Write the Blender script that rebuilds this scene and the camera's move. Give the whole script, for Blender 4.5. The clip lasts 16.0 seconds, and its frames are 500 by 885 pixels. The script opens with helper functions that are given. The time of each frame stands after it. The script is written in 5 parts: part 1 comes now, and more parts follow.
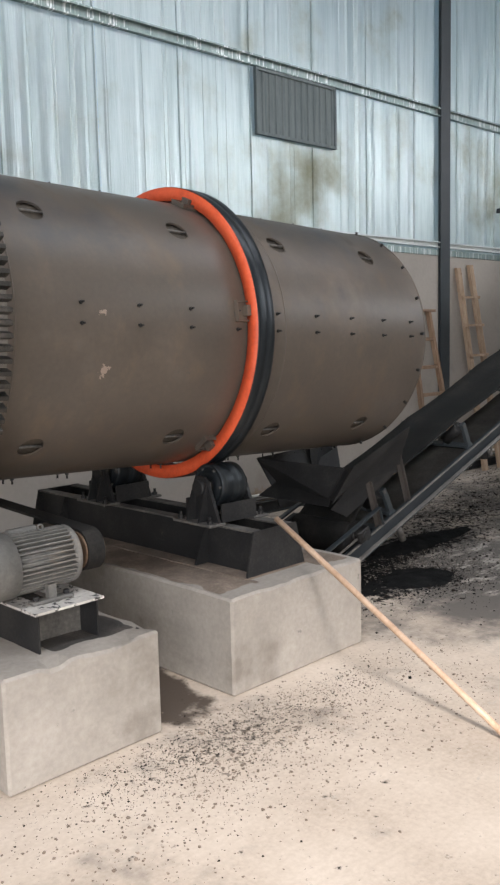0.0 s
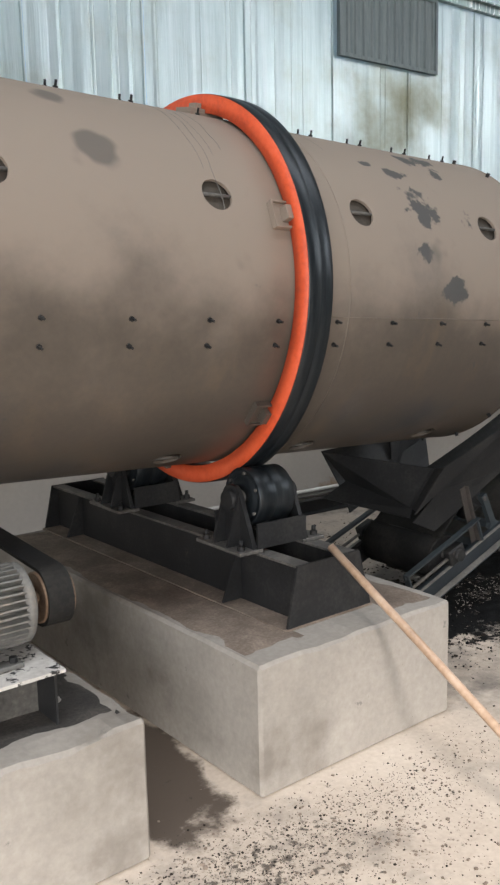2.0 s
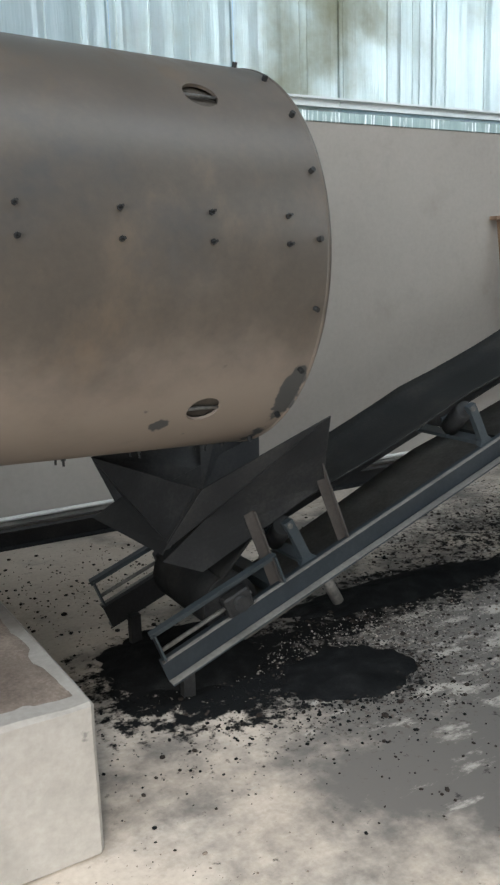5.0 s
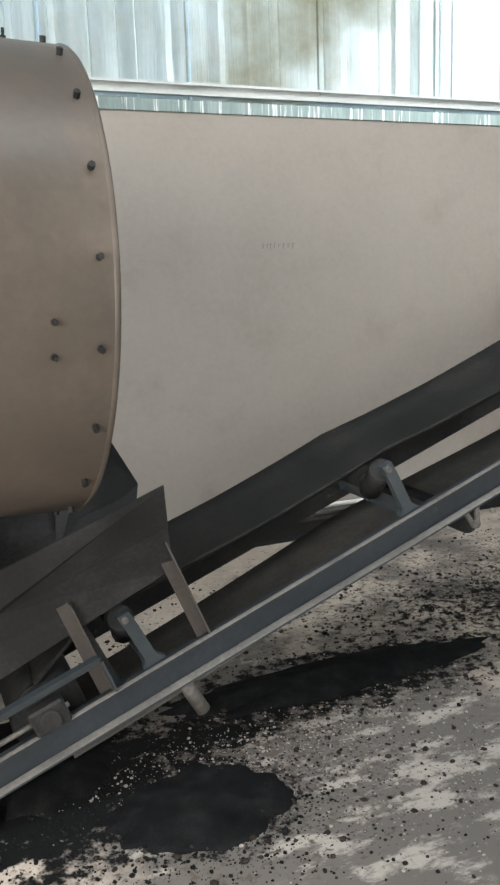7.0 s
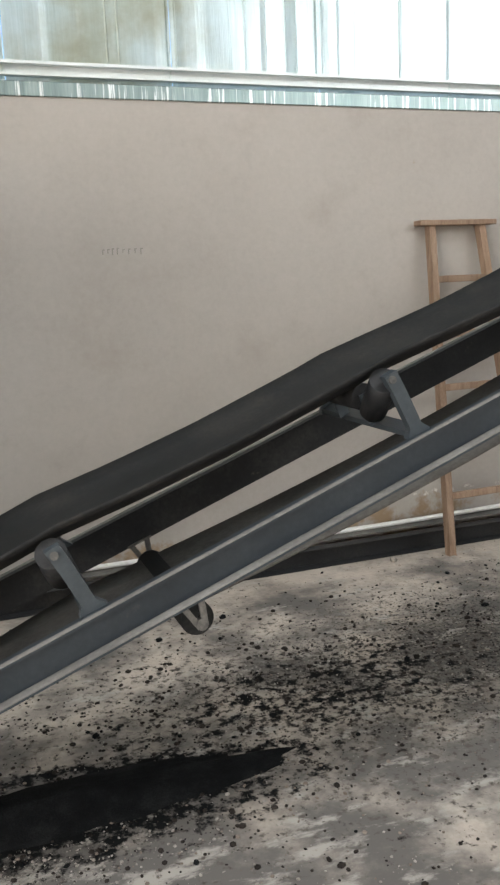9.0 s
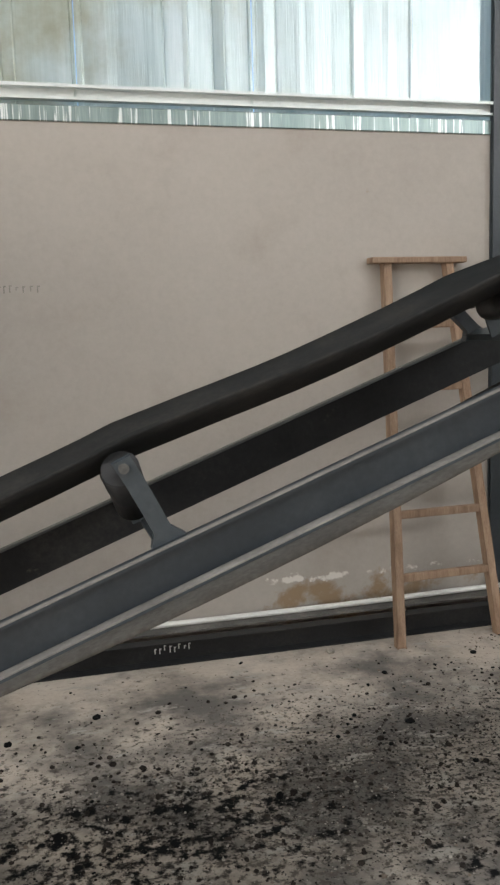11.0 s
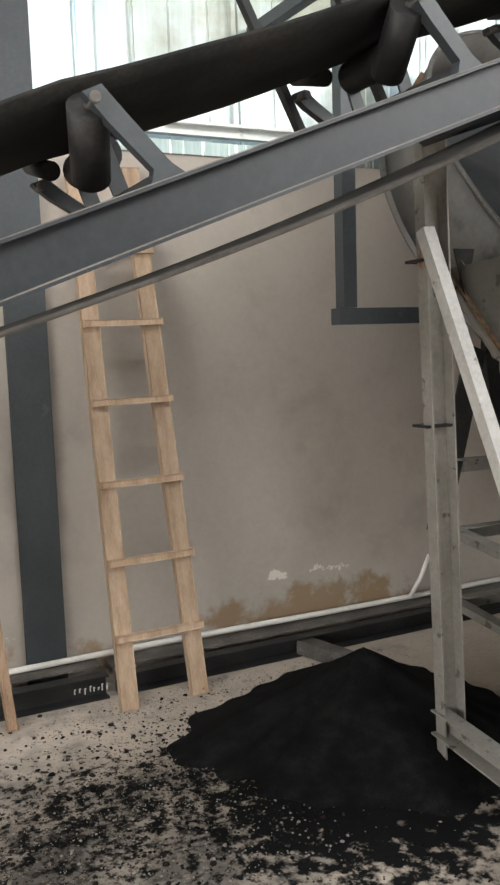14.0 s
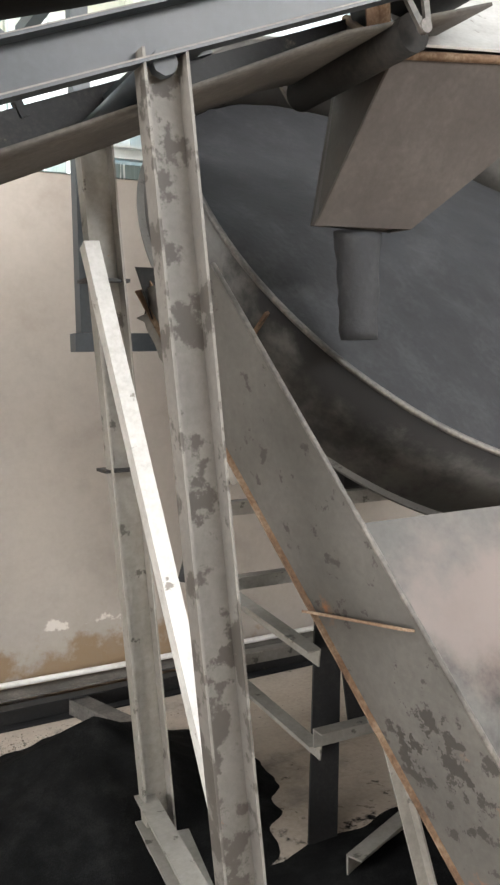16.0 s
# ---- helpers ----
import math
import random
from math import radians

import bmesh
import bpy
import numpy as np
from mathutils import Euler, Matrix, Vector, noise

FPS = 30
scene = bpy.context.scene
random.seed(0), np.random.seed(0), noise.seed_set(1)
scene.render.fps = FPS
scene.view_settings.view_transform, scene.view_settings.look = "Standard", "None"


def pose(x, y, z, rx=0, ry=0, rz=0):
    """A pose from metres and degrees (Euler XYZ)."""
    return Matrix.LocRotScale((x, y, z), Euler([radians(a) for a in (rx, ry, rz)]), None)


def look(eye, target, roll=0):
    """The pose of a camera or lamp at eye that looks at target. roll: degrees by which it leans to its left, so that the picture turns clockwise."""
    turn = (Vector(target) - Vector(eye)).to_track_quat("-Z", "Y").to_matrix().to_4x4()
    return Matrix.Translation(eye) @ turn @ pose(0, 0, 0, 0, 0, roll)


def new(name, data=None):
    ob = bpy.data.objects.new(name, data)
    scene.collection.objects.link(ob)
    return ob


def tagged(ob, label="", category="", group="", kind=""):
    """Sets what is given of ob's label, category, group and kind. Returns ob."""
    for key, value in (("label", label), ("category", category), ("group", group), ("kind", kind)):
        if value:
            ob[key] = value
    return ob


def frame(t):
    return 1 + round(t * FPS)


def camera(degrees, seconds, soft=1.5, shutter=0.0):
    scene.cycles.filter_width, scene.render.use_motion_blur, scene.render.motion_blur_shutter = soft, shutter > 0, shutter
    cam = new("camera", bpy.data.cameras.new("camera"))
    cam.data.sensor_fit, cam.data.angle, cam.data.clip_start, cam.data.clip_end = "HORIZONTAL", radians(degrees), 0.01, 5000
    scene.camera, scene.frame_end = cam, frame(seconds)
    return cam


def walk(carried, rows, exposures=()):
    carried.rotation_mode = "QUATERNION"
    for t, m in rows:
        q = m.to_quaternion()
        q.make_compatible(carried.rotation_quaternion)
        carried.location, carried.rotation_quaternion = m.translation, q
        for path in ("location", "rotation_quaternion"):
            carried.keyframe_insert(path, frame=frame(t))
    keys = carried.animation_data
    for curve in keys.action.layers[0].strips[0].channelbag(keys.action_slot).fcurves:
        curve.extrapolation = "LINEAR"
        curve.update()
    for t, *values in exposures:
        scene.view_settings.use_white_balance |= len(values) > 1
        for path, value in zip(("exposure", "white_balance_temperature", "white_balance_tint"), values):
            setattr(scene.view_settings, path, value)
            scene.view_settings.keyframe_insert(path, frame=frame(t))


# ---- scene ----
cam = camera(32.7, 16.0, soft=2.4)
PATH = [
    (0, (0.357, 0.276, 1.738), (1.709, 1.730, 1.500), -1.4),
    (0.5, (0.575, 0.497, 1.740), (1.815, 2.037, 1.437), -1.1),
    (1, (0.918, 0.601, 1.710), (1.998, 2.242, 1.333), -2.0),
    (1.5, (1.181, 0.810, 1.694), (2.314, 2.421, 1.348), -1.6),
    (2, (1.352, 1.052, 1.712), (2.520, 2.645, 1.402), -1.3),
    (2.5, (1.640, 1.162, 1.687), (2.672, 2.851, 1.403), -2.3),
    (3, (1.960, 1.157, 1.728), (2.974, 2.856, 1.437), -1.4),
    (3.5, (2.256, 1.236, 1.667), (3.296, 2.916, 1.357), 0.8),
    (4, (2.608, 1.275, 1.670), (3.662, 2.940, 1.331), 0.5),
    (4.5, (2.976, 1.165, 1.654), (3.999, 2.842, 1.277), -1.6),
    (4.7, (3.122, 1.132, 1.676), (4.121, 2.819, 1.284), -1.7),
    (6.8, (4.420, 1.382, 1.714), (5.182, 3.192, 1.337), -2.6),
    (7, (4.511, 1.421, 1.723), (5.272, 3.232, 1.347), -2.1),
    (7.5, (4.939, 1.477, 1.678), (5.626, 3.319, 1.307), -3.3),
    (8, (5.281, 1.574, 1.674), (5.933, 3.428, 1.302), -3.5),
    (8.5, (5.571, 1.743, 1.698), (6.244, 3.590, 1.328), -2.7),
    (8.7, (5.705, 1.765, 1.694), (6.384, 3.610, 1.329), -2.6),
    (10.8, (6.877, 2.164, 1.698), (7.378, 4.080, 1.424), -1.6),
    (11, (6.974, 2.179, 1.704), (7.469, 4.098, 1.439), -1.7),
    (11.5, (7.356, 2.265, 1.698), (8.057, 4.123, 1.457), -0.7),
    (12, (7.591, 2.346, 1.684), (8.413, 4.154, 1.449), -0.4),
    (12.5, (7.887, 2.325, 1.689), (8.631, 4.166, 1.457), -0.5),
    (13, (8.168, 2.363, 1.679), (8.936, 4.195, 1.447), -0.9),
    (13.5, (8.448, 2.430, 1.696), (9.260, 4.244, 1.467), -1.6),
    (14, (8.790, 2.322, 1.717), (9.654, 4.112, 1.496), -2.0),
    (14.5, (9.085, 2.354, 1.705), (10.036, 4.103, 1.514), -1.3),
    (15, (9.359, 2.437, 1.706), (10.348, 4.166, 1.525), -1.1),
    (15.5, (9.589, 2.335, 1.721), (10.530, 4.091, 1.544), -1.4),
    (16, (9.851, 2.257, 1.716), (10.792, 4.013, 1.547), -1.3),
]
walk(cam, [(t, look(eye, target, roll)) for t, eye, target, roll in PATH],
     exposures=[(0, 0.0, 6250, 12), (1, 0.0, 6250, 11), (2, 0.1, 6250, 10), (3, 0.22, 6150, 8), (4.7, 0.2, 5900, 5), (7, 0.72, 6300, 8), (8.7, 0.82, 6400, 9), (11, 0.55, 6550, 10), (12, 0.42, 6600, 10), (13, 0.7, 6600, 10), (14, 1.02, 6750, 11), (15, 1.32, 6800, 12), (16, 1.75, 6700, 12)])

# ---- light: daylight from the open south side and the roof light, plus an added high fill ----
world = bpy.data.worlds.new("world")
scene.world = world
world.use_nodes = True
wn = world.node_tree
sky = wn.nodes.new("ShaderNodeTexSky")
sky.sky_type, sky.sun_disc = "NISHITA", False
sky.sun_elevation, sky.sun_rotation = radians(30), radians(204)
wn.nodes["Background"].inputs["Strength"].default_value = 0.15
wn.links.new(sky.outputs[0], wn.nodes["Background"].inputs["Color"])
sun = new("sun", bpy.data.lights.new("sun", "SUN"))
sun.data.energy, sun.data.angle, sun.data.color = 5.0, radians(9), (1.0, 0.9, 0.8)
sun.matrix_basis = look((-6.5, -20, 12.7), (2.6, 0, 0))


def area(name, eye, target, w, h, power, color):
    ob = new(name, bpy.data.lights.new(name, "AREA"))
    ob.data.shape, ob.data.size, ob.data.size_y = "RECTANGLE", w, h
    ob.data.energy, ob.data.color = power, color
    ob.matrix_basis = look(eye, target)
    return ob


area("gate_light", (-4.6, -4.0, 2.5), (2.4, 2.6, 0.4), 7.0, 4.6, 600, (1.0, 0.98, 0.96))
# lamp added high on the south side to brighten the wall sheets
area("clerestory_light", (12.6, -4.4, 6.0), (9.0, 6.0, 2.6), 16.2, 1.5, 690, (0.97, 0.99, 1.0))
area("roof_light", (3.0, 2.0, 6.9), (3.0, 2.0, 0), 14.0, 1.4, 260, (0.96, 0.98, 1.0))

# ---- materials ----


def material(name, colours, rough=0.7, metal=0.0, scale=3.0, fine=60.0, bump=0.15, spread=0.5, spec=0.5, stretch=(1, 1, 1), rough_var=0.12, island=0.0):
    """Two noises mix the colours (dark, middle, light); the fine one also gives relief."""
    m = bpy.data.materials.new(name)
    m.use_nodes = True
    nt = m.node_tree
    bsdf = nt.nodes["Principled BSDF"]
    co = nt.nodes.new("ShaderNodeTexCoord")
    mp = nt.nodes.new("ShaderNodeMapping")
    mp.inputs["Scale"].default_value = stretch
    nt.links.new(co.outputs["Object"], mp.inputs["Vector"])
    big, small = nt.nodes.new("ShaderNodeTexNoise"), nt.nodes.new("ShaderNodeTexNoise")
    for n, s, d in ((big, scale, 6.0), (small, fine, 4.0)):
        n.inputs["Scale"].default_value, n.inputs["Detail"].default_value = s, d
        n.inputs["Roughness"].default_value = 0.62
        nt.links.new(mp.outputs[0], n.inputs["Vector"])
    mix = nt.nodes.new("ShaderNodeMix")
    mix.inputs["Factor"].default_value = 0.35
    nt.links.new(big.outputs["Fac"], mix.inputs["A"])
    nt.links.new(small.outputs["Fac"], mix.inputs["B"])
    ramp = nt.nodes.new("ShaderNodeValToRGB")
    els = ramp.color_ramp.elements
    lo, hi = 0.5 - spread / 2 * 0.6, 0.5 + spread / 2 * 0.6
    els[0].position, els[0].color = lo, (*colours[0], 1)
    els[1].position, els[1].color = hi, (*colours[-1], 1)
    for k, c in enumerate(colours[1:-1]):
        e = els.new(lo + (hi - lo) * (k + 1) / (len(colours) - 1))
        e.color = (*c, 1)
    nt.links.new(mix.outputs[0], ramp.inputs[0])
    out = ramp.outputs[0]
    if island:
        info, hsv, rng = nt.nodes.new("ShaderNodeObjectInfo"), nt.nodes.new("ShaderNodeHueSaturation"), nt.nodes.new("ShaderNodeMapRange")
        rng.inputs["To Min"].default_value, rng.inputs["To Max"].default_value = 1 - island, 1 + island
        nt.links.new(info.outputs["Random"], rng.inputs["Value"])
        nt.links.new(rng.outputs[0], hsv.inputs["Value"])
        nt.links.new(out, hsv.inputs["Color"])
        out = hsv.outputs[0]
    nt.links.new(out, bsdf.inputs["Base Color"])
    rr = nt.nodes.new("ShaderNodeMapRange")
    rr.inputs["To Min"].default_value, rr.inputs["To Max"].default_value = max(rough - rough_var, 0.03), min(rough + rough_var, 1)
    nt.links.new(mix.outputs[0], rr.inputs["Value"])
    nt.links.new(rr.outputs[0], bsdf.inputs["Roughness"])
    bsdf.inputs["Metallic"].default_value = metal
    bsdf.inputs["Specular IOR Level"].default_value = spec
    if bump:
        b = nt.nodes.new("ShaderNodeBump")
        b.inputs["Strength"].default_value, b.inputs["Distance"].default_value = bump, 0.01
        nt.links.new(mix.outputs[0], b.inputs["Height"])
        nt.links.new(b.outputs[0], bsdf.inputs["Normal"])
    m["ramp_out"], m["coord"] = out.node.name, mp.name
    return m


def overlay(m, colour, lo, hi, scale, masks=(), rough=None, stretch=(1, 1, 1), detail=6.0, world_space=False, along=()):
    """A second colour over a material where a noise (and optional soft spheres of it: place, reach, gain) exceeds a level."""
    nt = m.node_tree
    bsdf = nt.nodes["Principled BSDF"]
    co = nt.nodes.new("ShaderNodeTexCoord")
    geo = nt.nodes.new("ShaderNodeNewGeometry")
    pos = geo.outputs["Position"] if world_space else co.outputs["Object"]
    mp = nt.nodes.new("ShaderNodeMapping")
    mp.inputs["Scale"].default_value = stretch
    nt.links.new(pos, mp.inputs["Vector"])
    n = nt.nodes.new("ShaderNodeTexNoise")
    n.inputs["Scale"].default_value, n.inputs["Detail"].default_value = scale, detail
    n.inputs["Roughness"].default_value = 0.65
    nt.links.new(mp.outputs[0], n.inputs["Vector"])
    fac = n.outputs["Fac"]
    total = None
    for place, reach, gain in masks:
        sub = nt.nodes.new("ShaderNodeVectorMath")
        sub.operation = "SUBTRACT"
        nt.links.new(pos, sub.inputs[0])
        sub.inputs[1].default_value = place
        div = nt.nodes.new("ShaderNodeVectorMath")
        div.operation = "DIVIDE"
        nt.links.new(sub.outputs[0], div.inputs[0])
        div.inputs[1].default_value = reach
        ln = nt.nodes.new("ShaderNodeVectorMath")
        ln.operation = "LENGTH"
        nt.links.new(div.outputs[0], ln.inputs[0])
        mr = nt.nodes.new("ShaderNodeMapRange")
        mr.interpolation_type = "SMOOTHSTEP"
        mr.inputs["From Min"].default_value, mr.inputs["From Max"].default_value = 1.0, 0.0
        mr.inputs["To Max"].default_value = gain
        nt.links.new(ln.outputs["Value"], mr.inputs["Value"])
        if total is None:
            total = mr.outputs[0]
        else:
            mx = nt.nodes.new("ShaderNodeMath")
            mx.operation = "MAXIMUM"
            nt.links.new(total, mx.inputs[0])
            nt.links.new(mr.outputs[0], mx.inputs[1])
            total = mx.outputs[0]
    for way, near, far, gain in along:
        dot = nt.nodes.new("ShaderNodeVectorMath")
        dot.operation = "DOT_PRODUCT"
        nt.links.new(pos, dot.inputs[0])
        dot.inputs[1].default_value = way
        mr = nt.nodes.new("ShaderNodeMapRange")
        mr.interpolation_type = "SMOOTHSTEP"
        mr.inputs["From Min"].default_value, mr.inputs["From Max"].default_value = near, far
        mr.inputs["To Max"].default_value = gain
        nt.links.new(dot.outputs["Value"], mr.inputs["Value"])
        if total is None:
            total = mr.outputs[0]
        else:
            mx = nt.nodes.new("ShaderNodeMath")
            mx.operation = "ADD"
            nt.links.new(total, mx.inputs[0])
            nt.links.new(mr.outputs[0], mx.inputs[1])
            total = mx.outputs[0]
    if total is not None:
        ad = nt.nodes.new("ShaderNodeMath")
        ad.operation = "ADD"
        nt.links.new(fac, ad.inputs[0])
        nt.links.new(total, ad.inputs[1])
        fac = ad.outputs[0]
    st = nt.nodes.new("ShaderNodeMapRange")
    st.interpolation_type = "SMOOTHSTEP"
    st.inputs["From Min"].default_value, st.inputs["From Max"].default_value = lo, hi
    nt.links.new(fac, st.inputs["Value"])
    mix = nt.nodes.new("ShaderNodeMix")
    mix.data_type = "RGBA"
    nt.links.new(st.outputs[0], mix.inputs["Factor"])
    old = bsdf.inputs["Base Color"].links[0].from_socket
    nt.links.new(old, mix.inputs[6])
    mix.inputs[7].default_value = (*colour, 1)
    nt.links.new(mix.outputs[2], bsdf.inputs["Base Color"])
    if rough is not None:
        rm = nt.nodes.new("ShaderNodeMix")
        nt.links.new(st.outputs[0], rm.inputs["Factor"])
        nt.links.new(bsdf.inputs["Roughness"].links[0].from_socket, rm.inputs["A"])
        rm.inputs["B"].default_value = rough
        nt.links.new(rm.outputs[0], bsdf.inputs["Roughness"])
    return m


COAL = (0.008, 0.0085, 0.009)
RUST = (0.28, 0.12, 0.045)
concrete_floor = material("floor_concrete", [(0.36, 0.3, 0.245), (0.54, 0.47, 0.4), (0.68, 0.61, 0.535)], 0.85, scale=1.6, fine=45, bump=0.3, spread=0.8, spec=0.12)
overlay(concrete_floor, (0.155, 0.143, 0.132), 0.54, 0.8, 1.8, [((8.2, 4.6, 0), (5.2, 3.2, 1), 0.24), ((5.9, 3.7, 0), (2.6, 2.4, 1), 0.42)], world_space=True, detail=9)
overlay(concrete_floor, (0.42, 0.39, 0.35), 0.63, 0.74, 5.5, [((8.4, 4.7, 0), (4.5, 2.8, 1), 0.12), ((6.2, 3.7, 0), (2.2, 1.5, 1), 0.16)], world_space=True, stretch=(0.7, 1.5, 1), detail=10)
overlay(concrete_floor, (0.05, 0.047, 0.043), 0.74, 0.82, 55, [((8.4, 5.0, 0), (3.4, 1.8, 1), 0.24), ((5.6, 4.0, 0), (1.6, 1.3, 1), 0.22), ((2.7, 3.0, 0), (1.0, 0.35, 1), 0.17)], world_space=True, detail=3)
# dirt in the gap between the plinths, with its shade painted into the same colour
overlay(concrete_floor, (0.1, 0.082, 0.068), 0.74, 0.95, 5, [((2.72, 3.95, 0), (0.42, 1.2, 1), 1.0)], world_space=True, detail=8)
overlay(concrete_floor, (0.12, 0.105, 0.09), 0.62, 0.74, 26, [((7.4, 4.9, 0), (3.2, 1.9, 1), 0.16), ((9.6, 5.2, 0), (1.6, 1.2, 1), 0.18), ((5.4, 4.0, 0), (1.4, 1.2, 1), 0.17), ((2.75, 2.95, 0), (0.9, 0.4, 1), 0.14)], world_space=True)
overlay(concrete_floor, COAL, 0.62, 0.76, 13, [((5.33, 3.85, 0), (0.5, 0.4, 1), 0.42), ((6.2, 4.47, 0), (1.45, 0.5, 1), 0.36), ((4.85, 4.2, 0), (1.0, 0.8, 1), 0.46), ((5.45, 4.3, 0), (0.8, 0.3, 1), 0.36), ((10.5, 5.0, 0), (1.25, 1.2, 1), 0.42), ((9.0, 4.35, 0), (1.3, 0.6, 1), 0.38), ((9.6, 5.3, 0), (1.3, 0.9, 1), 0.22), ((7.3, 4.9, 0), (1.6, 0.7, 1), 0.2), ((12.0, 4.3, 0), (1.6, 0.9, 1), 0.34)], rough=0.95, world_space=True)
block_concrete = material("block_concrete", [(0.25, 0.232, 0.21), (0.34, 0.316, 0.286), (0.44, 0.412, 0.378)], 0.85, scale=2.5, fine=40, bump=0.22, spread=0.9)
overlay(block_concrete, (0.21, 0.19, 0.168), 0.5, 0.72, 1.7, detail=8)
overlay(block_concrete, (0.2, 0.19, 0.175), 0.66, 0.74, 9)
overlay(block_concrete, (0.07, 0.065, 0.06), 0.705, 0.725, 17)
block_dust = material("dirt_on_block", [(0.13, 0.10, 0.08), (0.2, 0.16, 0.13), (0.33, 0.27, 0.22)], 0.95, scale=5, fine=90, bump=0.6)
plaster = material("plaster_wall", [(0.36, 0.325, 0.29), (0.43, 0.395, 0.355), (0.49, 0.45, 0.41)], 0.9, scale=0.9, fine=30, bump=0.12, spread=1.0)
overlay(plaster, (0.37, 0.33, 0.29), 0.52, 0.78, 2.4, detail=8)
overlay(plaster, (0.26, 0.235, 0.21), 0.77, 0.8, 16, detail=4)
overlay(plaster, (0.3, 0.215, 0.135), 0.70, 0.86, 4.5, [((8.6, 6.6, 0.16), (1.9, 1, 0.26), 0.32), ((11.3, 6.6, 0.14), (1.9, 1, 0.42), 0.42), ((6.5, 6.6, 0.15), (2.2, 1, 0.22), 0.3), ((9.95, 6.6, 0.15), (0.6, 1, 0.2), 0.3)], world_space=True)
overlay(plaster, (0.72, 0.69, 0.64), 0.74, 0.80, 6, [((8.6, 6.6, 0.3), (1.8, 1, 0.07), 0.24), ((11.3, 6.6, 0.4), (1.3, 1, 0.09), 0.28)], world_space=True)
# darker wall by the pan; round the column its shade is painted in
overlay(plaster, (0.3, 0.275, 0.25), 0.60, 0.9, 1.3, [((11.2, 6.6, 1.0), (2.0, 1, 1.6), 0.12), ((9.7, 6.6, 1.2), (0.5, 1, 2.2), 0.2)], world_space=True)
sheet_metal = material("foil_faced_sheet", [(0.56, 0.64, 0.62), (0.74, 0.81, 0.79), (0.9, 0.94, 0.93)], 0.36, metal=0.78, scale=2.2, fine=14, bump=0.35, spread=0.8, stretch=(6, 6, 0.22), rough_var=0.16)
overlay(sheet_metal, (0.46, 0.45, 0.33), 0.5, 0.95, 1.6, [((7.1, 6.6, 3.35), (1.3, 1, 0.9), 0.3), ((5.9, 6.6, 3.2), (0.7, 1, 0.6), 0.2), ((11.0, 6.6, 3.5), (1.3, 1, 1.2), 0.2)], rough=0.6, world_space=True)
trim_metal = material("galvanised_trim_glints", [(0.2, 0.27, 0.26), (0.3, 0.38, 0.37), (0.42, 0.5, 0.49)], 0.42, metal=0.6, scale=2, fine=14, bump=0.1, stretch=(9, 9, 0.4), spread=0.6)
# upright white dashes: reflections in the metal, painted as colour
overlay(trim_metal, (0.86, 0.9, 0.89), 0.56, 0.6, 3.2, stretch=(11, 1, 0.3), detail=4, world_space=True)
purlin_steel = material("purlin_steel", [(0.62, 0.66, 0.65), (0.74, 0.78, 0.77), (0.82, 0.85, 0.84)], 0.5, metal=0.3, scale=2, fine=20, bump=0.05)
blue_steel = material("blue_grey_paint", [(0.024, 0.031, 0.037), (0.044, 0.054, 0.062), (0.075, 0.086, 0.094)], 0.45, scale=2.2, fine=50, bump=0.08, spread=0.9)
overlay(blue_steel, (0.15, 0.14, 0.125), 0.62, 0.8, 6, detail=9)
dark_steel = material("sooty_steel", [(0.01, 0.0105, 0.011), (0.022, 0.0225, 0.024), (0.055, 0.053, 0.05)], 0.55, scale=4, fine=70, bump=0.15, spread=0.8, spec=0.3)
overlay(dark_steel, (0.15, 0.124, 0.102), 0.66, 0.78, 9, rough=0.9)
edge_steel = material("worn_steel", [(0.05, 0.049, 0.046), (0.11, 0.105, 0.098), (0.22, 0.205, 0.185)], 0.6, metal=0.1, scale=5, fine=60, bump=0.15)
grey_steel = material("dusty_grey_paint", [(0.15, 0.145, 0.13), (0.25, 0.24, 0.22), (0.36, 0.35, 0.325)], 0.6, scale=3.5, fine=50, bump=0.15, spread=0.8)
overlay(grey_steel, (0.1, 0.095, 0.085), 0.60, 0.64, 11)
overlay(grey_steel, RUST, 0.69, 0.75, 6)
pan_steel = material("pan_steel", [(0.065, 0.063, 0.059), (0.105, 0.102, 0.095), (0.155, 0.15, 0.14)], 0.55, scale=2.5, fine=45, bump=0.12, spread=0.9)
overlay(pan_steel, RUST, 0.64, 0.76, 4.0, [((11.2, 4.25, 1.05), (0.16, 0.2, 0.16), 0.22), ((11.06, 4.72, 1.84), (0.1, 0.16, 0.12), 0.2), ((11.42, 3.85, 0.35), (0.2, 0.2, 0.25), 0.2)], world_space=True)
overlay(pan_steel, (0.05, 0.047, 0.043), 0.6, 0.64, 13, [((11.35, 3.9, 0.7), (0.2, 0.5, 0.4), 0.12)], world_space=True)
shaded_dirty_pan = material("powder_and_shade_pan", [(0.07, 0.067, 0.062), (0.11, 0.106, 0.099), (0.16, 0.153, 0.143)], 0.6, scale=2.5, fine=45, bump=0.12, spread=0.9)
# black powder plus the shade below the pan rim, both put into the colour
overlay(shaded_dirty_pan, (0.03, 0.03, 0.031), 0.5, 0.75, 3.0, [((12.3, 4.62, 1.9), (1.7, 1.0, 0.8), 0.75), ((12.1, 4.1, 0.45), (0.5, 0.4, 0.4), 0.4)], rough=0.95, world_space=True)
overlay(shaded_dirty_pan, (0.2, 0.165, 0.15), 0.55, 0.85, 2.5, [((11.8, 4.3, 0.9), (0.9, 0.6, 0.45), 0.35)], world_space=True)
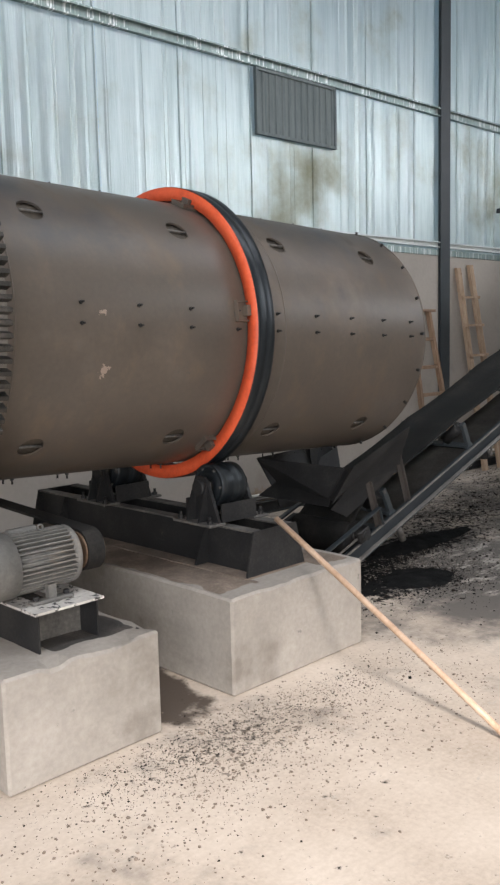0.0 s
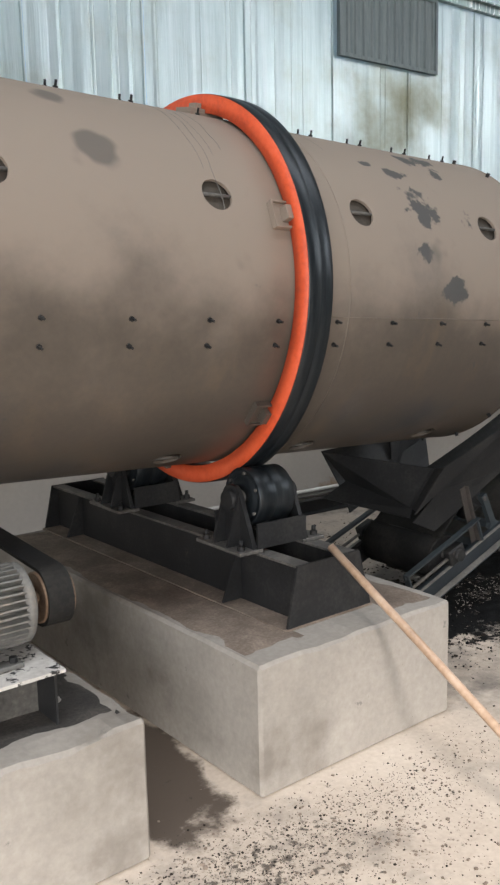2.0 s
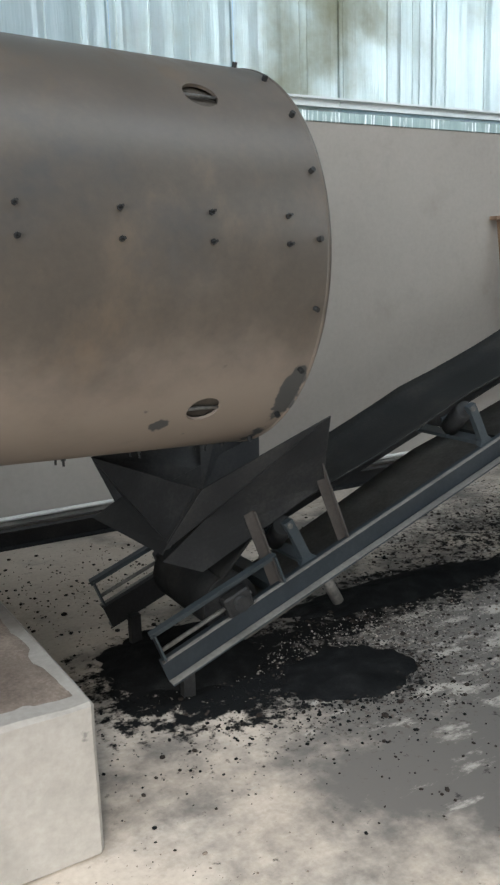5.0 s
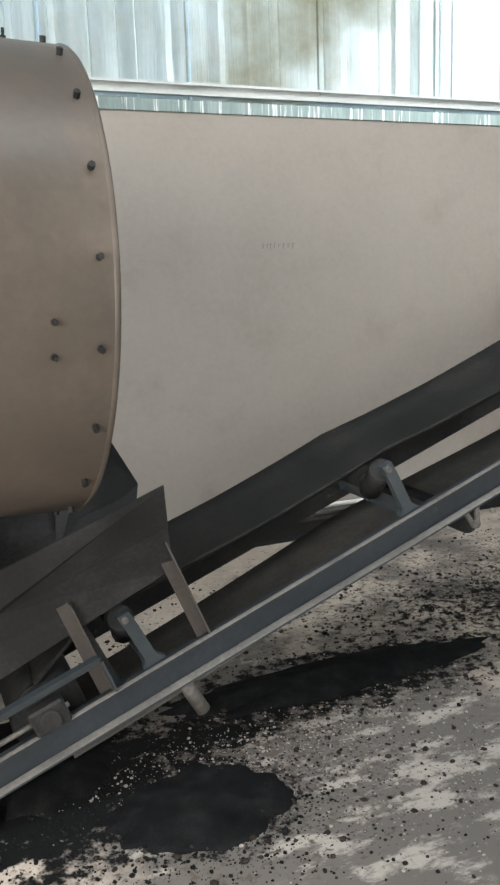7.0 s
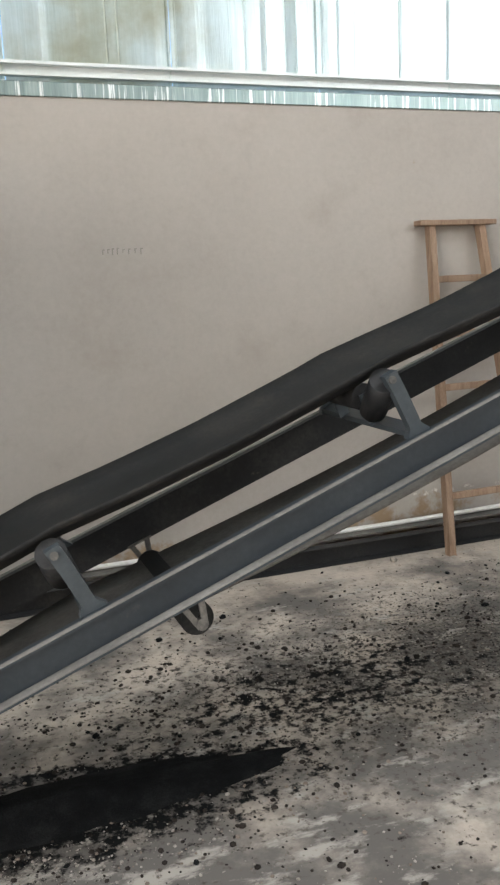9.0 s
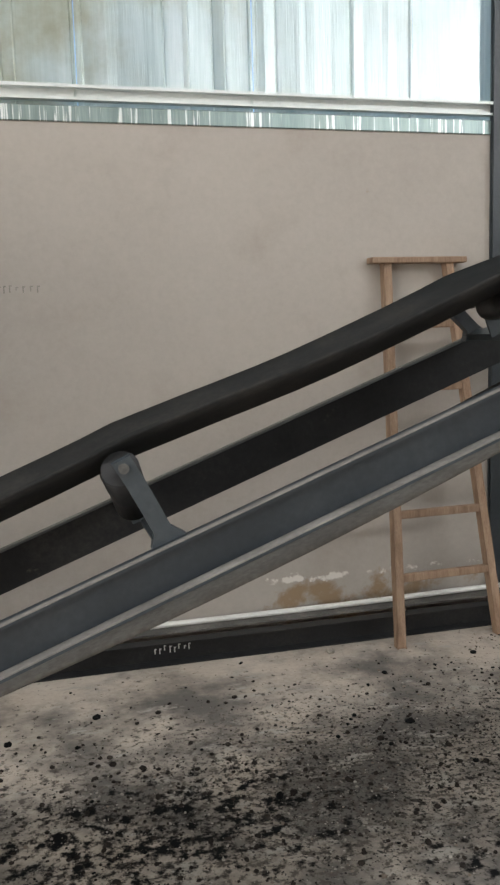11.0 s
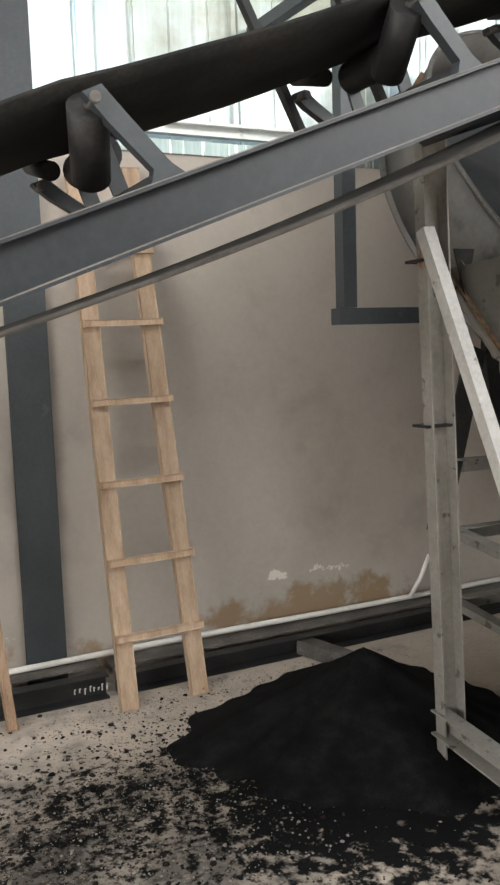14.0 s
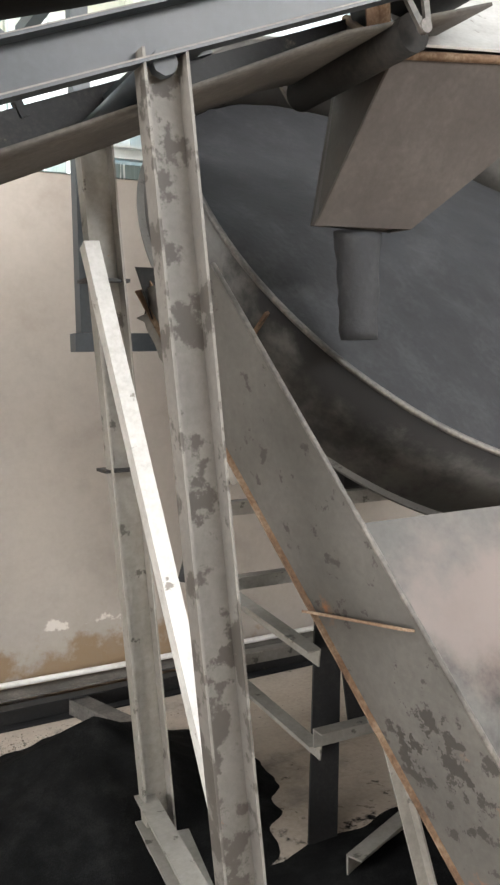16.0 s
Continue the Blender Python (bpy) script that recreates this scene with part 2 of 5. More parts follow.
chute_steel = material("brown_dusty_steel", [(0.045, 0.039, 0.036), (0.07, 0.061, 0.056), (0.11, 0.097, 0.089)], 0.75, scale=4, fine=50, bump=0.15, spread=0.8)
flaking = material("flaking_grey_paint", [(0.105, 0.1, 0.092), (0.16, 0.153, 0.141), (0.23, 0.221, 0.204)], 0.6, scale=4, fine=50, bump=0.15, spread=0.8)
overlay(flaking, (0.07, 0.064, 0.057), 0.5, 0.56, 8, detail=5.0)
overlay(flaking, RUST, 0.71, 0.76, 6)
spattered = material("spattered_plate", [(0.42, 0.4, 0.38), (0.58, 0.56, 0.53), (0.7, 0.68, 0.65)], 0.7, scale=8, fine=60, bump=0.1)
overlay(spattered, (0.03, 0.03, 0.03), 0.56, 0.6, 34, detail=4)
black_dust = material("black_dust_crust", [(0.02, 0.019, 0.018), (0.04, 0.037, 0.034), (0.09, 0.08, 0.07)], 0.95, scale=6, fine=90, bump=0.6)
chip_stuff = material("pale_chips", [(0.2, 0.18, 0.155), (0.32, 0.29, 0.255), (0.5, 0.46, 0.41)], 0.9, scale=30, fine=90)
rust_steel = material("rusty_steel", [(0.09, 0.055, 0.035), (0.19, 0.12, 0.075), (0.33, 0.25, 0.18)], 0.85, scale=9, fine=80, bump=0.4)
white_steel = material("chipped_white_paint", [(0.38, 0.38, 0.365), (0.5, 0.5, 0.485), (0.6, 0.6, 0.585)], 0.5, scale=6, fine=60, bump=0.15)
overlay(white_steel, (0.2, 0.185, 0.165), 0.63, 0.68, 14)
drum_paint = material("dusty_drum_shell", [(0.07, 0.062, 0.055), (0.1, 0.084, 0.07), (0.135, 0.11, 0.088)], 0.4, scale=1.7, fine=38, bump=0.05, spread=1.0, spec=0.45)


def on_drum(x, deg, r=0.755):
    return (x, -r * math.cos(radians(deg)), r * math.sin(radians(deg)))


overlay(drum_paint, (0.15, 0.115, 0.085), 0.5, 0.75, 2.2, stretch=(1.6, 1, 1), detail=8, rough=0.6)
overlay(drum_paint, (0.065, 0.064, 0.066), 0.56, 0.8, 1.5, [(on_drum(-0.96, 40), (0.7, 0.5, 0.5), 0.2), (on_drum(-1.21, 60), (0.4, 0.5, 0.5), 0.25), (on_drum(0.94, 60), (1.0, 0.4, 0.4), 0.2), (on_drum(0.84, 280), (1.2, 0.45, 0.45), 0.2)], detail=7)
overlay(drum_paint, (0.27, 0.222, 0.183), 0.5, 1.0, 1.4, along=[((0, 1.284, 0.227), 0.0, 0.85, 0.62)], rough=0.75)
overlay(drum_paint, (0.075, 0.074, 0.072), 0.70, 0.76, 4.5, [(on_drum(0.94, 139), (0.2, 0.24, 0.24), 0.36), (on_drum(0.90, 121), (0.15, 0.16, 0.16), 0.34), (on_drum(1.05, 110), (0.2, 0.17, 0.17), 0.28), (on_drum(1.10, 168), (0.16, 0.15, 0.15), 0.3), (on_drum(1.20, 171), (0.22, 0.17, 0.17), 0.36), (on_drum(1.24, 158), (0.16, 0.13, 0.13), 0.28), (on_drum(0.89, 154), (0.2, 0.07, 0.07), 0.3), (on_drum(0.72, 157), (0.09, 0.05, 0.05), 0.3), (on_drum(1.21, 217), (0.08, 0.1, 0.1), 0.32), (on_drum(1.15, 226), (0.06, 0.09, 0.09), 0.22), (on_drum(1.70, 228), (0.09, 0.3, 0.3), 0.34), (on_drum(1.70, 203), (0.08, 0.3, 0.3), 0.3), (on_drum(1.71, 60), (0.07, 0.3, 0.3), 0.2)], detail=4.0)
overlay(drum_paint, (0.14, 0.122, 0.106), 0.62, 0.82, 3.0, [(on_drum(-0.65, 144), (0.13, 0.13, 0.13), 0.5), (on_drum(-0.72, 165), (0.13, 0.12, 0.12), 0.45), (on_drum(-0.77, 139), (0.14, 0.12, 0.12), 0.25), (on_drum(0.94, 126), (0.3, 0.3, 0.3), 0.2)], detail=3.0)
overlay(drum_paint, (0.3, 0.24, 0.2), 0.86, 0.9, 14, [(on_drum(-0.78, 345), (0.09, 0.1, 0.1), 0.46), (on_drum(-0.81, 5), (0.14, 0.06, 0.06), 0.4)], detail=4.0)
# near-black that gives open holes their shade; the drum's inside has it too
hollow_dark = material("dark_hollow", [(0.035, 0.028, 0.022), (0.06, 0.05, 0.04), (0.09, 0.075, 0.058)], 0.8, scale=8, fine=60, bump=0.2)
orange_paint = material("orange_paint", [(0.52, 0.07, 0.025), (0.72, 0.105, 0.035), (0.8, 0.14, 0.055)], 0.5, scale=3, fine=40, bump=0.06)
tyre_steel = material("rolled_black_steel", [(0.012, 0.016, 0.02), (0.022, 0.028, 0.034), (0.05, 0.057, 0.062)], 0.36, metal=0.5, scale=3, fine=50, bump=0.06, stretch=(14, 1, 1))
gear_steel = material("greasy_gear_steel", [(0.018, 0.017, 0.016), (0.04, 0.038, 0.035), (0.11, 0.1, 0.09)], 0.5, metal=0.4, scale=12, fine=90, bump=0.4)
gear_tip = material("gear_blank", [(0.1, 0.09, 0.08), (0.17, 0.155, 0.14), (0.26, 0.24, 0.215)], 0.6, metal=0.2, scale=6, fine=60, bump=0.2)
motor_paint = material("motor_paint", [(0.11, 0.11, 0.103), (0.17, 0.167, 0.157), (0.235, 0.228, 0.212)], 0.6, scale=5, fine=60, bump=0.12)
overlay(motor_paint, (0.33, 0.26, 0.19), 0.56, 0.8, 4, rough=0.95)
belt_rubber = material("belt_rubber", [(0.01, 0.011, 0.011), (0.018, 0.018, 0.018), (0.035, 0.033, 0.03)], 0.75, scale=4, fine=60, bump=0.12, spec=0.2)
overlay(belt_rubber, (0.07, 0.062, 0.052), 0.62, 0.82, 5)
wood_old = material("weathered_wood", [(0.2, 0.125, 0.08), (0.3, 0.2, 0.135), (0.4, 0.285, 0.2)], 0.75, scale=3, fine=30, bump=0.25, stretch=(8, 8, 0.8), island=0.15)
wood_new = material("pine_board", [(0.33, 0.225, 0.15), (0.46, 0.335, 0.235), (0.56, 0.435, 0.325)], 0.7, scale=3, fine=30, bump=0.2, stretch=(8, 8, 0.8), island=0.12)
overlay(wood_new, (0.16, 0.085, 0.045), 0.69, 0.72, 9)
copper_pole = material("reddish_bamboo", [(0.34, 0.225, 0.15), (0.48, 0.335, 0.235), (0.58, 0.435, 0.325)], 0.36, scale=6, fine=50, bump=0.06)
crumb_stuff = material("brown_black_crumbs", [(0.016, 0.014, 0.013), (0.032, 0.027, 0.024), (0.06, 0.05, 0.043)], 0.95, scale=14, fine=120, bump=0.6, spec=0.05)
coal_stuff = material("coal_powder", [(0.006, 0.0064, 0.0068), (0.0105, 0.011, 0.0115), (0.022, 0.0225, 0.023)], 0.95, scale=9, fine=160, bump=0.8, spec=0.05)
pan_feed = material("damp_powder", [(0.013, 0.0145, 0.017), (0.026, 0.028, 0.032), (0.055, 0.058, 0.062)], 0.8, scale=6, fine=40, bump=0.8, spread=0.8)
pvc_white = material("white_pipe", [(0.62, 0.6, 0.56), (0.76, 0.75, 0.72), (0.84, 0.83, 0.8)], 0.45, scale=4, fine=40, bump=0.04)
black_hollow = material("louvre_grey", [(0.10, 0.125, 0.13), (0.15, 0.18, 0.185), (0.2, 0.235, 0.24)], 0.55, metal=0.3, scale=3, fine=30, bump=0.05, stretch=(6, 6, 0.5))
roof_sheet = material("roof_sheet", [(0.3, 0.32, 0.33), (0.4, 0.42, 0.43), (0.48, 0.5, 0.5)], 0.6, metal=0.2, scale=2, fine=20, bump=0.05)
rail_steel = material("dark_blue_rail_paint", [(0.016, 0.021, 0.026), (0.03, 0.038, 0.046), (0.055, 0.065, 0.074)], 0.42, scale=2.2, fine=50, bump=0.08, spread=0.9)
overlay(rail_steel, (0.11, 0.105, 0.098), 0.66, 0.82, 6, detail=9)
# pale colour for flange tops: dust, and the light that falls on them
lit_dust = material("lit_grey_dust", [(0.1, 0.096, 0.09), (0.2, 0.19, 0.178), (0.32, 0.305, 0.285)], 0.9, scale=5, fine=60, bump=0.3, spread=0.8)
return_rubber = material("dusty_grey_rubber", [(0.07, 0.066, 0.061), (0.105, 0.098, 0.09), (0.15, 0.142, 0.131)], 0.8, scale=4, fine=60, bump=0.12, spec=0.2)
white_chalk = material("chalk", [(0.6, 0.6, 0.58), (0.7, 0.7, 0.68), (0.8, 0.8, 0.78)], 0.9, scale=20, fine=90)
pencil = material("pencil_marks", [(0.2, 0.185, 0.17), (0.26, 0.245, 0.225), (0.33, 0.31, 0.29)], 0.9, scale=20, fine=90)

# ---- mesh tools ----


def box(bm, lo, hi, m=None, bevel=0.0):
    """A box from corner to corner, bevelled, moved by m."""
    part_bm = bmesh.new()
    bmesh.ops.create_cube(part_bm, size=1)
    for v in part_bm.verts:
        v.co = [lo[k] + (v.co[k] + 0.5) * (hi[k] - lo[k]) for k in range(3)]
    if bevel:
        bmesh.ops.bevel(part_bm, geom=part_bm.edges[:], offset=bevel, segments=1, affect="EDGES")
    return merge(bm, part_bm, m)


def merge(bm, other, m=None):
    if m is not None:
        other.transform(m)
    base = [bm.verts.new(v.co) for v in other.verts]
    other.verts.index_update()
    for f in other.faces:
        nf = bm.faces.new([base[v.index] for v in f.verts])
        nf.smooth = f.smooth
    other.free()
    return bm


def prism(bm, outline, a, b, axis="y", m=None):
    """A closed outline in the two other axes, drawn out from a to b along one axis."""
    def place(p, q):
        return {"x": (q, p[0], p[1]), "y": (p[0], q, p[1]), "z": (p[0], p[1], q)}[axis]
    o = bmesh.new()
    one, two = [o.verts.new(place(p, a)) for p in outline], [o.verts.new(place(p, b)) for p in outline]
    n = len(outline)
    o.faces.new(one[::-1]), o.faces.new(two)
    for k in range(n):
        o.faces.new((one[k], one[(k + 1) % n], two[(k + 1) % n], two[k]))
    bmesh.ops.recalc_face_normals(o, faces=o.faces[:])
    return merge(bm, o, m)


def rod(bm, a, b, r, r2=None, seg=16, caps=True, smooth=True):
    """A round bar from a to b."""
    a, b = Vector(a), Vector(b)
    o = bmesh.new()
    bmesh.ops.create_cone(o, cap_ends=caps, segments=seg, radius1=r, radius2=r if r2 is None else r2, depth=(b - a).length)
    for f in o.faces:
        f.smooth = smooth and len(f.verts) == 4
    return merge(bm, o, Matrix.Translation((a + b) / 2) @ (b - a).to_track_quat("Z", "Y").to_matrix().to_4x4())


def lathe(bm, profile, seg=48, m=None, smooth=True):
    """A closed profile of (along, radius) turned about the x axis."""
    o = bmesh.new()
    rings = []
    for k in range(seg):
        a = 2 * math.pi * k / seg
        rings.append([o.verts.new((x, r * math.cos(a), r * math.sin(a))) for x, r in profile])
    n = len(profile)
    for k in range(seg):
        p, q = rings[k], rings[(k + 1) % seg]
        for j in range(n):
            f = o.faces.new((p[j], p[(j + 1) % n], q[(j + 1) % n], q[j]))
            f.smooth = smooth
    bmesh.ops.recalc_face_normals(o, faces=o.faces[:])
    return merge(bm, o, m)


def tube(bm, pts, r, seg=12):
    """One bent round bar through points; r may be a list."""
    pts = [Vector(p) for p in pts]
    rad = r if isinstance(r, (list, tuple)) else [r] * len(pts)
    o = bmesh.new()
    rings = []
    for k, p in enumerate(pts):
        d = (pts[min(k + 1, len(pts) - 1)] - pts[max(k - 1, 0)]).normalized()
        u = d.cross((0.31, 0.2, 0.93)).normalized()
        v = d.cross(u)
        rings.append([o.verts.new(p + rad[k] * (u * math.cos(a) + v * math.sin(a))) for a in (2 * math.pi * j / seg for j in range(seg))])
    for a, b in zip(rings, rings[1:]):
        for j in range(seg):
            f = o.faces.new((a[j], a[(j + 1) % seg], b[(j + 1) % seg], b[j]))
            f.smooth = True
    o.faces.new(rings[0][::-1]), o.faces.new(rings[-1])
    bmesh.ops.recalc_face_normals(o, faces=o.faces[:])
    return merge(bm, o)


def beam(bm, a, b, w, h, t=0.008, kind="C", up=(0, 0, 1), flip=1):
    """A rolled section from a to b: C (open to +side), I, L or a closed box B. w across, h along up."""
    a, b, up = Vector(a), Vector(b), Vector(up)
    ax = (b - a).normalized()
    side = ax.cross(up).normalized() * flip
    top = side.cross(ax).normalized() * flip
    e, g = h / 2, w / 2
    outline = {"C": [(0, -e), (w, -e), (w, t - e), (t, t - e), (t, e - t), (w, e - t), (w, e), (0, e)],
               "I": [(-g, -e), (g, -e), (g, t - e), (t / 2, t - e), (t / 2, e - t), (g, e - t), (g, e), (-g, e), (-g, e - t), (-t / 2, e - t), (-t / 2, t - e), (-g, t - e)],
               "L": [(0, -e), (t, -e), (t, e - t), (w, e - t), (w, e), (0, e)],
               "B": [(-g, -e), (g, -e), (g, e), (-g, e)]}[kind]
    o = bmesh.new()
    one = [o.verts.new(a + side * u + top * v) for u, v in outline]
    two = [o.verts.new(v.co + (b - a)) for v in one]
    o.faces.new(one[::-1]), o.faces.new(two)
    for k in range(len(one)):
        o.faces.new((one[k], one[(k + 1) % len(one)], two[(k + 1) % len(one)], two[k]))
    bmesh.ops.recalc_face_normals(o, faces=o.faces[:])
    return merge(bm, o)


def plate(bm, corners, t=0.006):
    """A flat or warped sheet through corners, of thickness t."""
    c = [Vector(p) for p in corners]
    n = (c[1] - c[0]).cross(c[2] - c[0]).normalized() * t / 2
    o = bmesh.new()
    one, two = [o.verts.new(p - n) for p in c], [o.verts.new(p + n) for p in c]
    k = len(c)
    o.faces.new(one[::-1]), o.faces.new(two)
    for j in range(k):
        o.faces.new((one[j], one[(j + 1) % k], two[(j + 1) % k], two[j]))
    bmesh.ops.recalc_face_normals(o, faces=o.faces[:])
    return merge(bm, o)


def world_of(ob):
    m = ob.matrix_basis.copy()
    while ob.parent:
        ob = ob.parent
        m = ob.matrix_basis @ m
    return m


def part(name, bm, mat, parent, label="", local=False):
    """Links a bmesh as one mesh object under a thing or part. Its points are in the world unless local."""
    if not local and parent is not None:
        bm.transform(world_of(parent).inverted())
    me = bpy.data.meshes.new(name)
    bm.to_mesh(me)
    bm.free()
    me.materials.append(mat)
    ob = new(name, me)
    if parent is not None:
        ob.parent = parent
    return tagged(ob, label)


def thing(name, m, label, category, group=""):
    ob = new(name)
    ob.empty_display_size = 0.1
    ob.matrix_basis = m
    return tagged(ob, label, category, group)


def solid(name, bm, mat, kind="", label="", category="", group=""):
    return tagged(part(name, bm, mat, None), label, category, group, kind)


def B():
    return bmesh.new()

# ---- the hall ----
WALL, SHEET = 6.612, 2.735
ground = B()
box(ground, (-60, -60, -0.2), (60, 60, 0))
solid("floor", ground, concrete_floor, "structure", "dusty concrete hall floor with black powder stains and painted shade between the plinths")
wall = B()
box(wall, (-9, WALL, 0), (23, WALL + 0.24, SHEET))
north = solid("wall_north", wall, plaster, "structure", "plastered grey-beige lower wall with damp stains and painted column shade")


def creased(bm, x0, x1, y, z0, z1, rnd):
    """A flat foil-faced sheet with upright creases at uneven steps and a raised lap at its edge."""
    xs, x = [(x0, y)], x0
    while x < x1 - 0.05:
        x += rnd.choice((0.018, 0.03, 0.045, 0.07, 0.1)) * rnd.uniform(0.7, 1.3)
        if x < x1 - 0.03:
            xs.append((x, y + rnd.uniform(-0.0035, 0.0035)))
            if rnd.random() < 0.25:
                xs.append((x + 0.007, xs[-1][1] - rnd.uniform(0.003, 0.006)))
                xs.append((x + 0.014, xs[-2][1]))
                x += 0.014
    xs += [(x1 - 0.022, y), (x1 - 0.016, y - 0.014), (x1 - 0.005, y - 0.014), (x1, y)]
    zs = [z0 + (z1 - z0) * k / 16 for k in range(17)]
    o = bmesh.new()
    grid = [[o.verts.new((px, py + 0.0025 * noise.noise((px * 9, z * 1.7, 3.1)) + 0.005 * noise.noise((px * 1.3, z * 0.9, 3.1)), z)) for z in zs] for px, py in xs]
    for a, b in zip(grid, grid[1:]):
        for k in range(len(zs) - 1):
            o.faces.new((a[k], b[k], b[k + 1], a[k + 1]))
    bmesh.ops.solidify(o, geom=o.faces[:], thickness=0.002)
    merge(bm, o)


foil_rnd = random.Random(21)
for k in range(35):
    s = B()
    creased(s, -8.9 + k * 0.9, -8.9 + (k + 1) * 0.9 - 0.004, WALL + 0.03 - 0.003 * (k % 2), SHEET + 0.06, 6.9, foil_rnd)
    p = part("panel", s, sheet_metal, north, "streaked silver foil-faced creased wall sheet")
trim = B()
box(trim, (-9, WALL - 0.012, SHEET), (23, WALL + 0.06, SHEET + 0.075), bevel=0.003)
solid("trim", trim, trim_metal, "structure", "galvanised drip trim under the wall sheets with painted reflections")
for z, h in ((SHEET + 0.1, 0.07), (4.42, 0.1)):
    pl = B()
    prism(pl, [(-0.05, 0), (0.0, 0), (0.0, h), (-0.06, h), (-0.06, h - 0.015), (-0.006, h - 0.01), (-0.006, 0.012), (-0.05, 0.012)], -9, 23, "x", Matrix.Translation((0, WALL + 0.023, z)))
    solid("purlin", pl, purlin_steel if z < 4 else trim_metal, "structure", "cold-rolled steel wall purlin along the sheets")
# louvred opening high in the wall
win = B()
x0, x1, z0, z1 = 6.42, 7.61, 3.77, 4.41
for lo, hi in (((x0, z0), (x1, z0 + 0.03)), ((x0, z1 - 0.03), (x1, z1)), ((x0, z0 + 0.03), (x0 + 0.03, z1 - 0.03)), ((x1 - 0.03, z0 + 0.03), (x1, z1 - 0.03))):
    box(win, (lo[0], WALL - 0.035, lo[1]), (hi[0], WALL + 0.005, hi[1]))
w1 = solid("window_1", win, black_hollow, "structure", "closed grey ribbed shutter high in the wall")
for k in range(12):
    s = B()
    xa = x0 + 0.03 + k * (x1 - x0 - 0.06) / 12
    prism(s, [(xa, WALL - 0.012), (xa + 0.055, WALL - 0.012), (xa + 0.065, WALL - 0.026), (xa + 0.09, WALL - 0.026), (xa + 0.094, WALL - 0.004), (xa, WALL - 0.004)], z0 + 0.03, z1 - 0.03, "z")
    part("slat", s, black_hollow, w1)
# unseen opaque panels added to keep the sun out of the high openings
gl = B()
box(gl, (4.5, -4.66, 5.2), (22.5, -4.64, 7.0))
solid("window_2", gl, purlin_steel, "structure", "unseen opaque panel that keeps the sun out of the high opening")
gl = B()
box(gl, (-4.0, 1.3, 7.06), (10.0, 2.7, 7.08))
solid("skylight", gl, purlin_steel, "structure", "unseen opaque panel that keeps the sun out of the roof strip")
# other walls, roof: all unseen, their openings set to shape the daylight
for nm, lo, hi in (("wall_west", (-9.24, -4.5, 0), (-9, WALL + 0.24, 7)), ("wall_east", (23, -4.5, 0), (23.24, WALL + 0.24, 7)),
                   ("wall_south", (1.8, -4.74, 0), (23.24, -4.5, 5.2)), ("wall_south_low", (-9.24, -4.74, 0), (-6.4, -4.5, 7)), ("wall_south_top", (-6.4, -4.74, 5.2), (4.5, -4.5, 7)), ("wall_south_end", (22.5, -4.74, 5.2), (23.24, -4.5, 7))):
    s = B()
    box(s, lo, hi)
    solid(nm, s, plaster, "structure", "unseen plain plastered hall wall that frames the daylight")
roof = B()
for ya, yb in ((-4.74, 1.3), (2.7, WALL + 0.24)):
    box(roof, (-9.24, ya, 7.0), (23.24, yb, 7.06))
for xa, xb in ((-9.24, -4.0), (10.0, 23.24)):
    box(roof, (xa, 1.3, 7.0), (xb, 2.7, 7.06))
solid("ceiling", roof, roof_sheet, "structure", "unseen sheet metal hall roof with an open light strip")


def column(x, y):
    ob = thing("steel_column", pose(x, y, 0), "blue-grey painted steel I-section column against the wall", "column")
    for ya in (y, WALL - 0.014):
        s = B()
        box(s, (x - 0.1, ya, 0.02), (x + 0.1, ya + 0.012, 7))
        part("flange", s, blue_steel, ob)
    s = B()
    box(s, (x - 0.004, y + 0.012, 0.02), (x + 0.004, WALL - 0.014, 7))
    part("web", s, blue_steel, ob)
    s = B()
    box(s, (x - 0.15, y - 0.03, 0), (x + 0.15, WALL, 0.02))
    part("base_plate", s, blue_steel, ob)


column(9.652, 6.57)
# steel section and water pipe along the foot of the wall
bar = thing("wall_foot_beam", pose(6, 6.44, 0), "dusty dark steel channel lying along the foot of the wall", "beam")
s = B()
beam(s, (-3, 6.46, 0.062), (9.9, 6.40, 0.062), 0.07, 0.12, 0.008, "C", flip=1)
part("channel", s, dark_steel, bar)
s = B()
beam(s, (9.95, 6.40, 0.055), (14.5, 6.43, 0.055), 0.07, 0.105, 0.008, "C")
part("channel", s, dark_steel, bar)
s = B()
box(s, (-3, 6.46, 0.123), (9.9, 6.585, 0.133))
box(s, (9.95, 6.44, 0.11), (14.5, 6.585, 0.12))
part("ledge", s, edge_steel, bar, "dusty top ledge")
s = B()
tube(s, [(-4 + 0.9 * k, 6.545 + 0.006 * math.sin(k * 2.1), 0.152 + 0.006 * math.sin(k * 1.3)) for k in range(21)], 0.016, 10)
tube(s, [(11.86, 6.5, 0.16), (11.92, 6.47, 0.28), (11.98, 6.46, 0.42)], 0.013, 8)
solid("water_pipe", s, pvc_white, label="thin white plastic pipe along the wall foot", category="pipe")
s = B()
beam(s, (11.03, 6.38, 0.05), (11.17, 5.95, 0.04), 0.09, 0.08, 0.008, "B")
solid("steel_offcut", s, edge_steel, label="short dusty steel box section lying on the floor", category="steel section")


